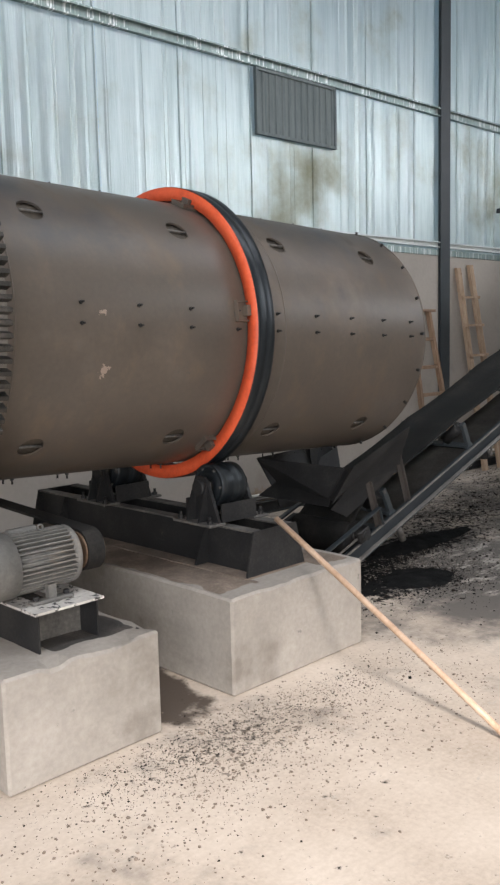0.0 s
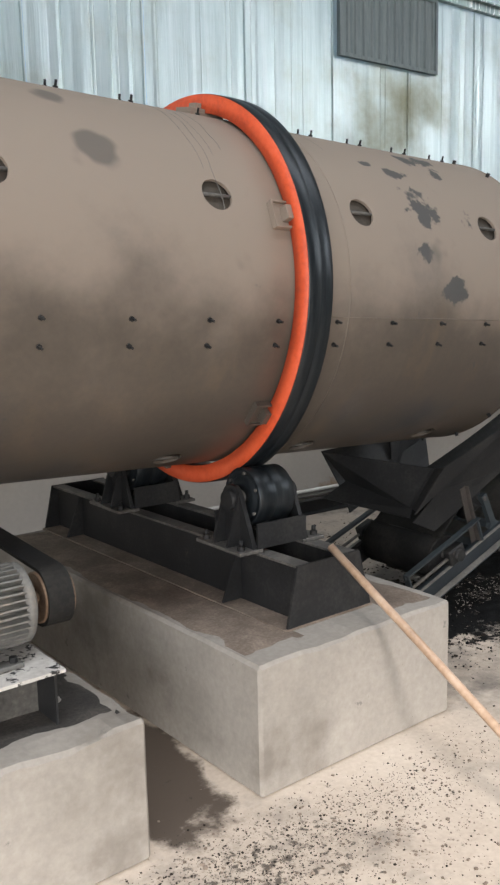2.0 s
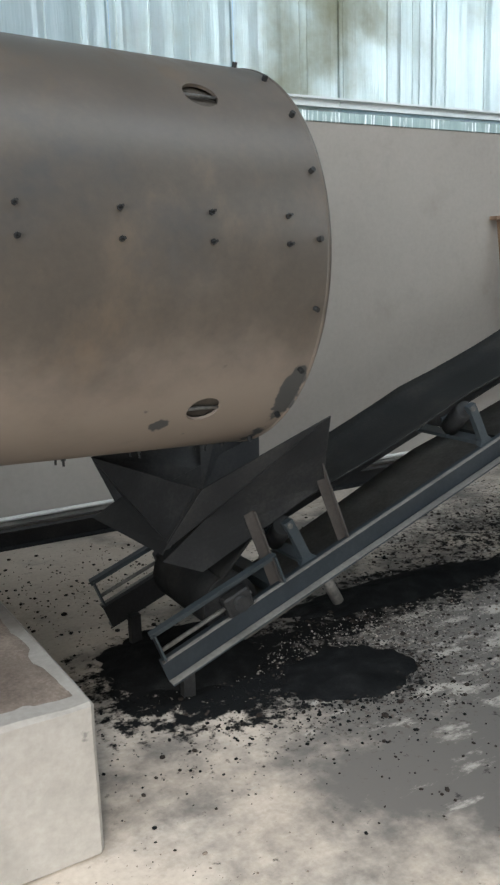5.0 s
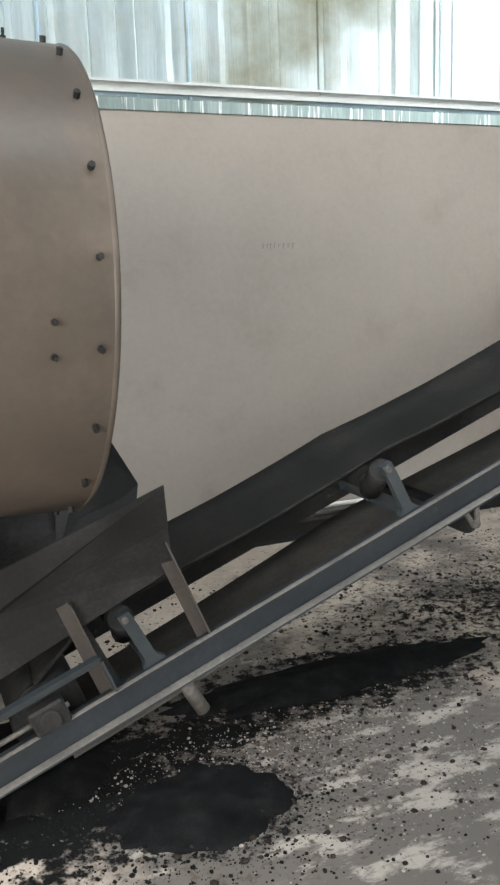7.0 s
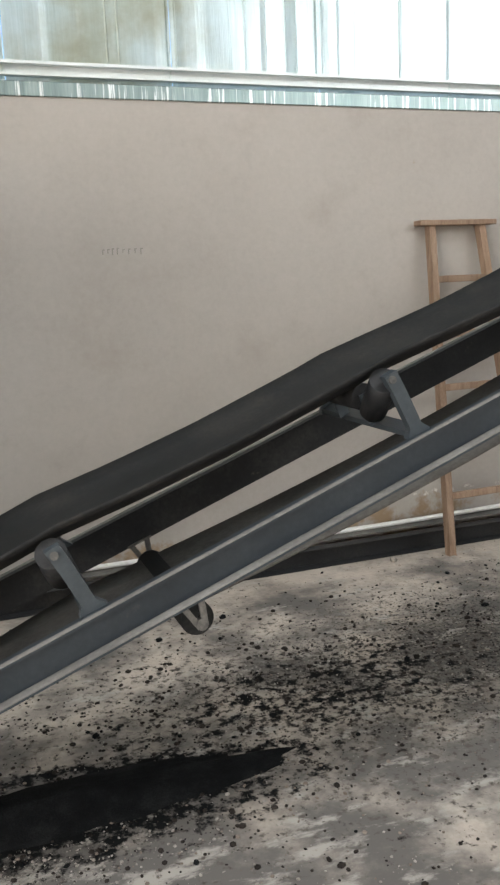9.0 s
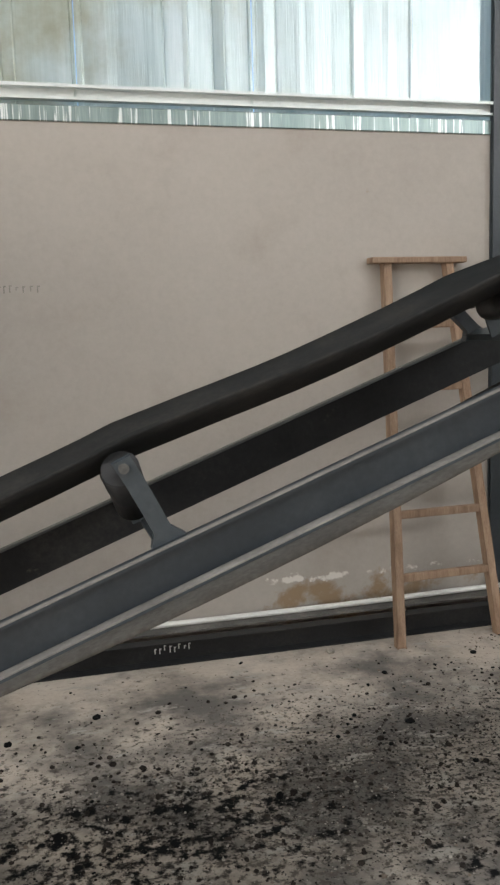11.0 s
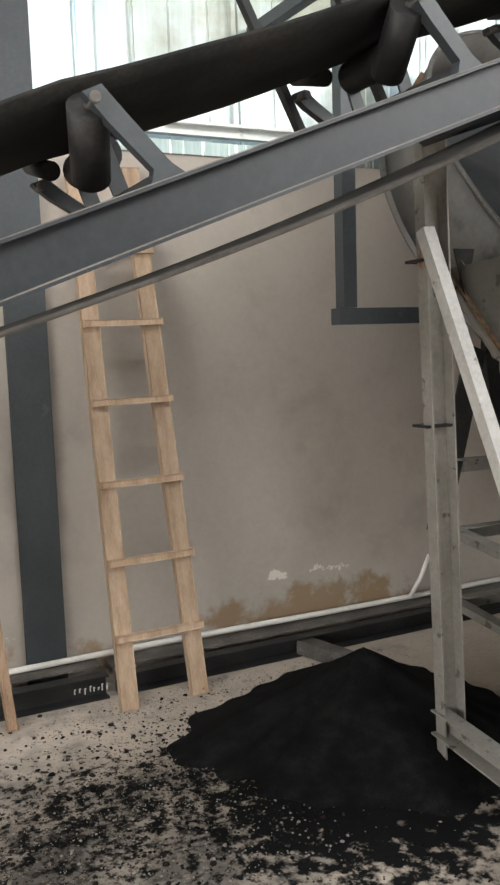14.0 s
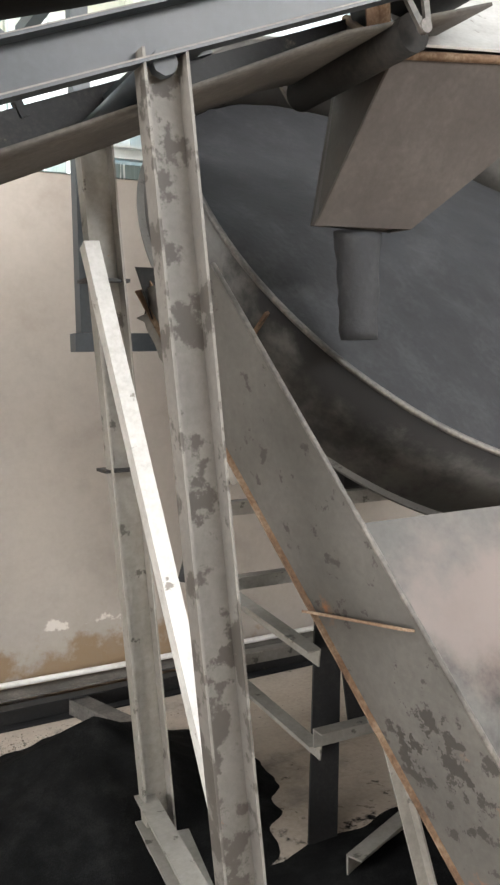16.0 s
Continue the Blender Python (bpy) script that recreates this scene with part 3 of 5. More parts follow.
def scribble(name, m, w, h, mat, label, seed):
    """Illegible marks as short bars on one plate."""
    rnd = random.Random(seed)
    s = B()
    x = 0
    while x < w:
        a, b = rnd.uniform(0, h * 0.4), rnd.uniform(h * 0.6, h)
        box(s, (x, -0.001, a), (x + 0.006, 0, b))
        box(s, (x, -0.001, b - 0.006), (x + w * 0.06, 0, b))
        x += w * rnd.uniform(0.1, 0.16)
    s.transform(m)
    solid(name, s, mat, label=label, category="marking")


scribble("wall_marking", pose(6.83, WALL - 0.001, 1.91), 0.24, 0.04, pencil, "faint illegible pencil marks on the plaster wall", 3)
scribble("beam_marking", pose(7.52, 6.40, 0.045, 0, 0, -0.3), 0.2, 0.05, white_chalk, "illegible chalk marks on the steel channel", 4)
scribble("beam_marking", pose(9.72, 6.325, 0.05, 0, 0, 0), 0.17, 0.04, white_chalk, "illegible chalk marks on the steel channel", 5)

# ---- ladders against the wall ----


def board(name, a, b, w, t, mat, parent, face=(0, -1, 0)):
    a, b = Vector(a), Vector(b)
    ax = (b - a).normalized()
    n = Vector(face)
    n = (n - ax * n.dot(ax)).normalized()
    sd = ax.cross(n)
    o = bmesh.new()
    bmesh.ops.create_cube(o, size=1)
    for v in o.verts:
        u = v.co.copy()
        v.co = (a + b) / 2 + ax * u.z * (b - a).length + sd * u.x * w + n * u.y * t
    bmesh.ops.bevel(o, geom=o.edges[:], offset=min(w, t) * 0.12, segments=1, affect="EDGES")
    return part(name, o, mat, parent)


lad = thing("wooden_ladder", pose(9.12, 6.2, 0), "old brown wooden ladder with narrowing top leaning on the wall", "ladder", "ladders")
LL = lambda z: (8.80 + 0.095 * z / 2.05, 6.19 + 0.37 * z / 2.05, z)
LR = lambda z: (9.40 - 0.14 * z / 2.05, 6.215 + 0.345 * z / 2.05, z)
board("rail", LL(0), LL(2.03), 0.045, 0.045, wood_old, lad)
board("rail", LR(0), LR(2.03), 0.045, 0.045, wood_old, lad)
board("top_board", (8.80, 6.555, 2.048), (9.36, 6.555, 2.048), 0.09, 0.032, wood_old, lad, (0, 0, 1))
for z in (0.36, 0.69, 1.03, 1.36, 1.7):
    a, b = LL(z), LR(z)
    board("rung", (a[0] - 0.01, a[1] - 0.005, z), (b[0] + 0.01, b[1] - 0.005, z), 0.042, 0.03, wood_old, lad)
lad = thing("board_ladder", pose(10.15, 6.155, 0), "pale pine board ladder with nailed rungs leaning on the wall", "ladder", "ladders")
ML = lambda z: (9.945 - 0.015 * z / 2.6, 6.155 + 0.42 * z / 2.6, z)
MR = lambda z: (10.31 - 0.09 * z / 2.6, 6.155 + 0.42 * z / 2.6, z)
board("rail", ML(0), ML(2.59), 0.088, 0.035, wood_new, lad)
board("rail", MR(0), MR(2.64), 0.088, 0.035, wood_new, lad)
for z in (0.345, 0.705, 1.08, 1.475, 1.86, 2.22):
    a, b = ML(z), MR(z)
    board("rung", (a[0] - 0.035, a[1] - 0.03, z), (b[0] + 0.055, b[1] - 0.03, z + 0.004), 0.03, 0.03, wood_new, lad)

# ---- concrete bases ----
TURN = Matrix.Translation((3.32, 4.355, 0)) @ pose(0, 0, 0, 0, 0, 2.2) @ Matrix.Translation((-3.32, -4.355, 0))


def rough_block(name, lo, hi, label, chips, seed):
    """A cast block with uneven, broken edges."""
    ob = thing(name, Matrix.Identity(4), label, "concrete base", "machine bases")
    o = bmesh.new()
    bmesh.ops.create_cube(o, size=1)
    for v in o.verts:
        v.co = [lo[k] + (v.co[k] + 0.5) * (hi[k] - lo[k]) for k in range(3)]
    bmesh.ops.bevel(o, geom=o.edges[:], offset=0.012, segments=1, affect="EDGES")
    bmesh.ops.subdivide_edges(o, edges=o.edges[:], cuts=14, use_grid_fill=True)
    for v in o.verts:
        c = v.co
        n = noise.noise((c.x * 7 + seed, c.y * 7, c.z * 7)) + 0.5 * noise.noise((c.x * 23, c.y * 23 + seed, c.z * 23))
        near = min(abs(c.z - hi[2]), 1) < 0.03
        edge = near and min(abs(c.x - lo[0]), abs(c.x - hi[0]), abs(c.y - lo[1])) < 0.03
        if c.z > 0.02:
            c.z -= 0.003 * n + (chips * max(n, 0) if edge else 0)
            c.x += 0.003 * n
            c.y += 0.004 * n
    for f in o.faces:
        f.smooth = False
    bmesh.ops.transform(o, matrix=TURN, verts=o.verts[:])
    part("block", o, block_concrete, ob)
    return ob


def dirt(parent, x0, x1, y0, y1, z, seed, label, mat=block_dust):
    """A thin uneven crust of dirt on a flat top."""
    o = bmesh.new()
    nx, ny = 24, 40
    g = [[o.verts.new((x0 + (x1 - x0) * i / nx, y0 + (y1 - y0) * j / ny, 0)) for j in range(ny + 1)] for i in range(nx + 1)]
    for row in g:
        for v in row:
            e = min(v.co.x - x0, x1 - v.co.x, v.co.y - y0, y1 - v.co.y)
            n = noise.noise((v.co.x * 6 + seed, v.co.y * 6, 0)) + 0.5 * noise.noise((v.co.x * 17, v.co.y * 17, seed))
            v.co.z = z + 0.008 * min(e / 0.04, 1) + 0.005 * n - 0.002
    for i in range(nx):
        for j in range(ny):
            f = o.faces.new((g[i][j], g[i + 1][j], g[i + 1][j + 1], g[i][j + 1]))
            f.smooth = True
    bmesh.ops.transform(o, matrix=TURN, verts=o.verts[:])
    return part("dirt_crust", o, mat, parent, label)


blk = rough_block("concrete_plinth", (2.96, 3.29, 0), (3.99, 5.57, 0.497), "pale concrete block base with crumbled edges under the support rollers", 0.012, 2.0)
dirt(blk, 2.985, 3.27, 3.40, 5.54, 0.497, 1.0, "brown dirt crust")
dirt(blk, 3.7, 3.95, 3.36, 5.5, 0.497, 2.0, "brown dirt crust")
mbl = rough_block("concrete_plinth", (1.725, 3.265, 0), (2.49, 4.6, 0.475), "pale chipped concrete block base under the electric motor", 0.03, 9.0)
dirt(mbl, 2.0, 2.455, 3.36, 4.5, 0.472, 5.0, "black dust crust", black_dust)

# ---- support roller frame ----
frame_ob = thing("bearing_cradle", TURN @ pose(3.46, 4.45, 0.5), "black welded steel roller frame with gussets, dusty on top", "machine frame")
TF = TURN
Y0, Y1 = 3.46, 5.56


def tpart(name, bm, mat, parent, label=""):
    bm.transform(TF)
    return part(name, bm, mat, parent, label)


for sx in (-1, 1):
    xc = 3.46 + sx * 0.125
    s = B()
    box(s, (xc - 0.005, Y0 + 0.01, 0.508), (xc + 0.005, Y1 - 0.01, 0.732))
    tpart("web", s, dark_steel, frame_ob)
    s = B()
    box(s, (xc - 0.035, Y0 + 0.01, 0.732), (xc + 0.035, Y1 - 0.01, 0.742), bevel=0.001)
    tpart("flange", s, edge_steel, frame_ob, "dusty worn top flange")
    for y in (Y0 + 0.4, Y1 - 0.3):
        s = B()
        out = xc + sx * 0.006
        prism(s, [(out, 0.512), (out + sx * 0.1, 0.512), (out + sx * 0.015, 0.73), (out, 0.73)], y - 0.005, y + 0.005, "y")
        tpart("gusset", s, dark_steel, frame_ob)
s = B()
box(s, (3.225, Y0, 0.497), (3.70, Y1, 0.508), bevel=0.001)
tpart("base_plate", s, block_dust, frame_ob, "base plate under brown dirt")
for y in (Y0, Y1 - 0.012):
    s = B()
    prism(s, [(3.24, 0.508), (3.69, 0.508), (3.625, 0.744), (3.295, 0.744)], y, y + 0.012, "y")
    tpart("end_plate", s, dark_steel, frame_ob)

DRUM = Matrix.Translation((3.32, 4.3445, 1.784)) @ pose(0, 0, 0, 0, 2.17, 1.46)
RR, RW = 0.122, 0.19


def roller_stand(side):
    """Two pedestals with ribs and a cross plate; the roller itself is keyed."""
    ang = radians(30)
    c = DRUM @ Vector((0.155, -side * (0.848 + RR) * math.sin(ang), -(0.848 + RR) * math.cos(ang)))
    ob = thing("roller_stand", Matrix.Translation((c.x, c.y, 0.742)), "black cast pedestal pair holding a support roller", "bearing stand", "roller stands")
    for sx in (-1, 1):
        xs = c.x + sx * 0.135
        s = B()
        prism(s, [(c.y - 0.15, 0.745), (c.y + 0.15, 0.745), (c.y + 0.055, c.z + 0.035), (c.y + 0.03, c.z + 0.06), (c.y - 0.03, c.z + 0.06), (c.y - 0.055, c.z + 0.035)], xs - 0.01, xs + 0.01, "x")
        part("pedestal", s, dark_steel, ob)
        for dy in (-0.05, 0.05):
            s = B()
            prism(s, [(xs + sx * 0.01, 0.757), (xs + sx * 0.075, 0.757), (xs + sx * 0.01, c.z + 0.03)], c.y + dy - 0.006, c.y + dy + 0.006, "y")
            part("rib", s, dark_steel, ob)
        s = B()
        box(s, (xs - 0.03 if sx > 0 else xs - 0.085, c.y - 0.16, 0.743), (xs + 0.085 if sx > 0 else xs + 0.03, c.y + 0.16, 0.757), bevel=0.002)
        foot = part("foot_plate", s, edge_steel, ob, "dusty foot plate")
        for dy in (-0.125, 0.125):
            s = B()
            rod(s, (xs + sx * 0.055, c.y + dy, 0.757), (xs + sx * 0.055, c.y + dy, 0.775), 0.016, seg=6, smooth=False)
            rod(s, (xs + sx * 0.055, c.y + dy, 0.775), (xs + sx * 0.055, c.y + dy, 0.797), 0.009, seg=8)
            part("bolt", s, dark_steel, foot)
        s = B()
        rod(s, (xs - sx * 0.012, c.y, c.z), (xs + sx * 0.035, c.y, c.z), 0.042, seg=20)
        part("bearing_cap", s, dark_steel, ob)
    for dy in (-0.155, 0.145):
        s = B()
        box(s, (c.x - 0.125, c.y + dy, 0.757), (c.x + 0.125, c.y + dy + 0.012, 0.86))
        part("cross_plate", s, dark_steel, ob)
    rl = thing("support_roller", Matrix.Translation(c) @ pose(0, 0, 0, 0, 2.17, 1.46), "black steel support roller with polished tread under the drum tyre", "roller", "support rollers")
    s = B()
    lathe(s, [(-RW / 2, 0.03), (-RW / 2, 0.083), (-RW / 2 + 0.012, 0.092), (-RW / 2 + 0.012, 0.106), (-RW / 2, 0.112), (-RW / 2 + 0.006, RR), (-0.012, RR), (-0.006, RR - 0.003), (0.006, RR - 0.003), (0.012, RR), (RW / 2 - 0.006, RR), (RW / 2, 0.112), (RW / 2 - 0.012, 0.106), (RW / 2 - 0.012, 0.092), (RW / 2, 0.083), (RW / 2, 0.03)], 48)
    part("tread", s, tyre_steel, rl, local=True)
    s = B()
    rod(s, (-0.16, 0, 0), (0.16, 0, 0), 0.03, seg=20)
    part("axle", s, edge_steel, rl, local=True)
    for k in range(6):
        a = k * math.pi / 3
        for sg in (-1, 1):
            s = B()
            rod(s, (sg * (RW / 2 - 0.014), 0.1 * math.cos(a), 0.1 * math.sin(a)), (sg * (RW / 2 + 0.001), 0.1 * math.cos(a), 0.1 * math.sin(a)), 0.007, seg=6)
            part("bolt", s, edge_steel, rl, local=True)
    return rl


rollers = [roller_stand(1), roller_stand(-1)]

# ---- rotary drum (keyed) ----
RS = 0.755
drum = thing("rotary_drum", DRUM.copy(), "large dusty brown steel rotary drum with inspection holes, turning", "drum")
HOLE_X, END = (-1.051, -0.207, 0.525, 1.36), 1.745
HOLES = [(x, 43.5 + 90 * k) for x in HOLE_X for k in range(4)]


def surf(x, deg, r=RS):
    return Vector((x, -r * math.cos(radians(deg)), r * math.sin(radians(deg))))


def shell_mesh(xs_edges, r, hole_list, half=0.0803):
    """A tube with round openings: each opening replaces a square patch of eight cells."""
    o = bmesh.new()
    step, off = 1.5, 0.0
    cols = sorted(set(round(x, 4) for x in xs_edges))
    cache = {}

    def vert(x, d):
        key = (round(x, 4), round((d % 360) / 0.25))
        if key not in cache:
            cache[key] = o.verts.new(surf(x, d, r))
        return cache[key]
    skip = set()
    for hx, hd in hole_list:
        lo = hd - 6
        for k in range(8):
            skip.add((round(hx - half, 4), round(((lo + k * step) % 360) / 0.25)))
    d0 = 43.5 - 6
    for a, b in zip(cols, cols[1:]):
        for k in range(240):
            d = d0 + k * step
            if (a, round((d % 360) / 0.25)) in skip:
                continue
            f = o.faces.new((vert(a, d), vert(a, d + step), vert(b, d + step), vert(b, d)))
            f.smooth = True
    for hx, hd in hole_list:
        ring = []
        for k in range(32):
            side, u = divmod(k, 8)
            u = u / 8 * 2 - 1
            px, pd = ((-1, u), (u, 1), (1, -u), (-u, -1))[side]
            on_edge = side in (0, 2)
            corner = vert(hx + px * half, hd + pd * 6) if on_edge or abs(u) == 1 else None
            if corner is None:
                corner = o.verts.new(surf(hx + px * half, hd + pd * 6, r))
            an = math.atan2(pd, px)
            ring.append((corner, o.verts.new(surf(hx + 0.064 * math.cos(an), hd + 4.78 * math.sin(an), r)), o.verts.new(surf(hx + 0.064 * math.cos(an), hd + 4.78 * math.sin(an), r - 0.012))))
        for k in range(32):
            p, q = ring[k], ring[(k + 1) % 32]
            f = o.faces.new((p[0], q[0], q[1], p[1]))
            f.smooth = True
            o.faces.new((p[1], q[1], q[2], p[2]))
            o.edges.get((p[1], q[1])).smooth = False
    return o


half = 0.0803
xs = [-4.6, -3.8, -3.0, -2.2, -1.5, END]
for hx in HOLE_X:
    xs += [hx - half, hx + half]
xs += [-0.6, 0.2, 1.0, 1.6]
s = shell_mesh(xs, RS, HOLES)
lathe(s, [(END - 0.01, RS - 0.03), (END - 0.01, RS - 0.001), (END + 0.002, RS + 0.004), (END + 0.01, RS - 0.001), (END + 0.01, RS - 0.03)], 120)
shell = part("shell", s, drum_paint, drum, local=True)
s = B()
lathe(s, [(-4.6, RS - 0.03), (END + 0.005, RS - 0.03), (END + 0.005, RS - 0.04), (-4.6, RS - 0.04)], 96)
part("lining", s, hollow_dark, drum, "dark inner lining", local=True)
for x in (-1.25, 0.4):
    s = B()
    lathe(s, [(x - 0.006, RS - 0.004), (x - 0.004, RS + 0.002), (x + 0.004, RS + 0.002), (x + 0.006, RS - 0.004)], 120)
    part("weld_seam", s, drum_paint, drum, local=True)
for x, d0, d1 in ((-0.23, 140, 206), (-0.155, 146, 208), (-0.1, 150, 182), (-0.19, 128, 172), (0.52, 160, 220), (-1.16, 120, 190)):
    s = B()
    tube(s, [surf(x + 0.004 * math.sin(k * 0.7), d0 + (d1 - d0) * k / 24, RS - 0.0012) for k in range(25)], [0.0006] + [0.0019] * 23 + [0.0006], 6)
    part("scratch", s, edge_steel, drum, "dark scratch round the shell", local=True)
for x, d, ln in ((-0.65, 203.5, 0.7), (0.95, 100.0, 0.74)):
    s = B()
    rod(s, surf(x - ln, d, RS - 0.001), surf(x + ln, d, RS - 0.001), 0.003, seg=6)
    part("weld_seam", s, drum_paint, drum, local=True)
# a dark disc in each open hole stands for the shade inside
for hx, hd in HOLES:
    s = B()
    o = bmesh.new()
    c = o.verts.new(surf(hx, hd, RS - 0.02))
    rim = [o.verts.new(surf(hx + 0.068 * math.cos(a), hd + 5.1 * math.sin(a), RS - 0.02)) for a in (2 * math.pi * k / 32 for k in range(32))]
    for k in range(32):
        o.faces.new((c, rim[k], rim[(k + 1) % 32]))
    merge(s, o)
    h = part("hole_plate", s, hollow_dark, drum, "dark disc for the shade in an open round hole", local=True)
    s = B()
    rod(s, surf(hx - 0.062, hd, RS - 0.008), surf(hx + 0.062, hd, RS - 0.008), 0.007, seg=8)
    part("cross_bar", s, edge_steel, h, local=True)
for x in (-0.924, -0.603, -0.286, 0.03, 0.335, 0.655, 0.972, 1.286, 1.578):
    for k in range(4):
        for dd in (-3.5, 3.5):
            d = 43.5 + 90 * k - 38.5 + dd
            s = B()
            rod(s, surf(x, d, RS - 0.003), surf(x, d, RS + 0.007), 0.010, seg=6, smooth=False)
            rod(s, surf(x, d, RS + 0.007), surf(x, d, RS + 0.028), 0.005, seg=6)
            part("bolt", s, dark_steel, drum, local=True)
for k in range(20):
    s = B()
    rod(s, surf(1.7, k * 18 + 3, RS - 0.003), surf(1.7, k * 18 + 3, RS + 0.02), 0.01, seg=6, smooth=False)
    part("bolt", s, dark_steel, drum, local=True)
# riding tyre: orange face, black tread, chairs below it
s = B()
TX = 0.092
lathe(s, [(TX, 0.768), (TX, 0.8437), (TX + 0.004, 0.8437), (TX + 0.004, 0.768)], 180)
tyre_face = part("tyre_face", s, orange_paint, drum, "orange painted side of the riding tyre", local=True)
s = B()
lathe(s, [(TX + dx, r) for dx, r in ((0.0045, 0.769), (0.0045, 0.8432), (0.009, 0.8465), (0.06, 0.848), (0.066, 0.845), (0.072, 0.848), (0.123, 0.8465), (0.128, 0.842), (0.128, 0.769))], 180)
part("tyre", s, tyre_steel, drum, "black rolled steel riding tyre", local=True)
for k in range(6):
    d = 8.6 + k * 60
    m = Matrix.Rotation(-radians(d), 4, "X")
    s = B()
    box(s, (TX - 0.075, -RS - 0.0125, -0.055), (TX + 0.1, -RS + 0.003, 0.055), m, bevel=0.003)
    chair = part("chair", s, drum_paint, drum, "dusty steel pad under the tyre", local=True)
    s = B()
    box(s, (TX - 0.03, -RS - 0.05, -0.028), (TX - 0.002, -RS - 0.012, 0.028), m, bevel=0.002)
    for ya, yb, xa, xb in ((-0.055, -0.047, TX - 0.075, TX), (0.047, 0.055, TX - 0.075, TX), (-0.047, 0.047, TX - 0.075, TX - 0.067)):
        box(s, (xa, -RS - 0.026, ya), (xb, -RS - 0.012, yb), m)
    part("stop_block", s, drum_paint, chair, local=True)
# girth gear
GX, NT = -1.375, 120
s = B()
lathe(s, [(GX - 0.15, 0.86), (GX - 0.15, 0.922), (GX, 0.922), (GX, 0.86)], 240, smooth=False)
part("gear_rim", s, gear_tip, drum, local=True)
s = B()
for k in range(NT):
    m = Matrix.Rotation(2 * math.pi * k / NT, 4, "X")
    prism(s, [(-0.0165, 0.92), (-0.009, 0.962), (0.009, 0.962), (0.0165, 0.92)], GX - 0.152, GX + 0.002, "x", m)
part("gear_teeth", s, gear_steel, drum, "greasy black spur teeth", local=True)
for k in range(12):
    m = Matrix.Rotation(2 * math.pi * (k + 0.5) / 12, 4, "X")
    s = B()
    box(s, (GX - 0.13, -0.02, RS - 0.004), (GX - 0.02, 0.02, 0.862), m)
    part("gear_bracket", s, dark_steel, drum, local=True)

# ---- drive: motor, belts, countershaft ----
MT = Matrix.Translation((2.135, 3.56, 0.817)) @ pose(0, 0, 0, 0, 0, 2.2)
motor = thing("electric_motor", MT, "dusty grey finned electric motor on a slotted steel base", "motor")


def mp_(name, bm, mat, parent=None, label=""):
    return part(name, bm, mat, parent or motor, label, local=True)


s = B()
lathe(s, [(-0.16, 0.0), (-0.16, 0.105), (0.13, 0.105), (0.13, 0.0)], 48)
body = mp_("body", s, motor_paint)
for k in range(36):
    a = radians(10 * k)
    if -0.5 > math.sin(a) - 0.35 and abs(math.cos(a)) < 0.6:
        continue
    s = B()
    box(s, (-0.15, -0.003, 0.1), (0.125, 0.003, 0.13), Matrix.Rotation(a, 4, "X"))
    mp_("fin", s, motor_paint, body)
s = B()
lathe(s, [(0.125, 0.0), (0.125, 0.128), (0.148, 0.128), (0.165, 0.095), (0.175, 0.05), (0.175, 0.0)], 40)
mp_("end_bell", s, motor_paint)
s = B()
lathe(s, [(-0.155, 0.136), (-0.155, 0.142), (-0.29, 0.136), (-0.335, 0.112), (-0.335, 0.0), (-0.33, 0.0), (-0.33, 0.108), (-0.286, 0.131)], 48)
cowl = mp_("fan_cover", s, motor_paint)
for k in range(7):
    s = B()
    w = 0.095 * math.cos((k - 3) / 3.6 * 1.3)
    box(s, (-0.339, -w, -0.075 + 0.025 * k - 0.004), (-0.3345, w, -0.075 + 0.025 * k + 0.004))
    mp_("grille_bar", s, dark_steel, cowl)
s = B()
box(s, (-0.1, -0.02, 0.1), (0.06, 0.11, 0.165), Matrix.Rotation(radians(-40), 4, "X"), bevel=0.012)
mp_("terminal_box", s, motor_paint)
s = B()
lathe(s, [(-0.004, 0.009), (-0.004, 0.016), (0.004, 0.016), (0.004, 0.009)], 16, Matrix.Translation((0.02, 0, 0.138)) @ Matrix.Rotation(radians(90), 4, "Z"))
mp_("lifting_eye", s, motor_paint)
for y in (-0.12, 0.07):
    s = B()
    box(s, (-0.1, y, -0.165), (0.1, y + 0.05, -0.15), bevel=0.003)
    box(s, (-0.02, y + 0.012, -0.15), (0.02, y + 0.038, -0.09))
    foot = mp_("foot", s, motor_paint)
    for x in (-0.075, 0.075):
        s = B()
        rod(s, (x, y + 0.025, -0.15), (x, y + 0.025, -0.132), 0.013, seg=6, smooth=False)
        mp_("bolt", s, dark_steel, foot)
s = B()
rod(s, (0.17, 0, 0), (0.3, 0, 0), 0.02, seg=16)
mp_("shaft", s, rust_steel)
s = B()
lathe(s, [(0.205, 0.02), (0.205, 0.058), (0.2, 0.075), (0.2, 0.083), (0.3, 0.083), (0.3, 0.075), (0.295, 0.06), (0.295, 0.02)], 40)
mp_("pulley", s, rust_steel, label="rusty belt pulley")
s = B()
for x0_, x1_, y0_, y1_ in ((-0.15, 0.19, -0.21, -0.12), (-0.15, -0.06, -0.12, 0.22), (0.06, 0.19, -0.12, 0.22)):
    box(s, (x0_, y0_, -0.177), (x1_, y1_, -0.166))
stand = mp_("base_plate", s, spattered, label="dust-spattered slotted motor plate")
for x in (-0.13, 0.16):
    s = B()
    box(s, (x - 0.004, -0.2, -0.345), (x + 0.004, 0.2, -0.177))
    mp_("support_web", s, dark_steel, stand)
s = B()
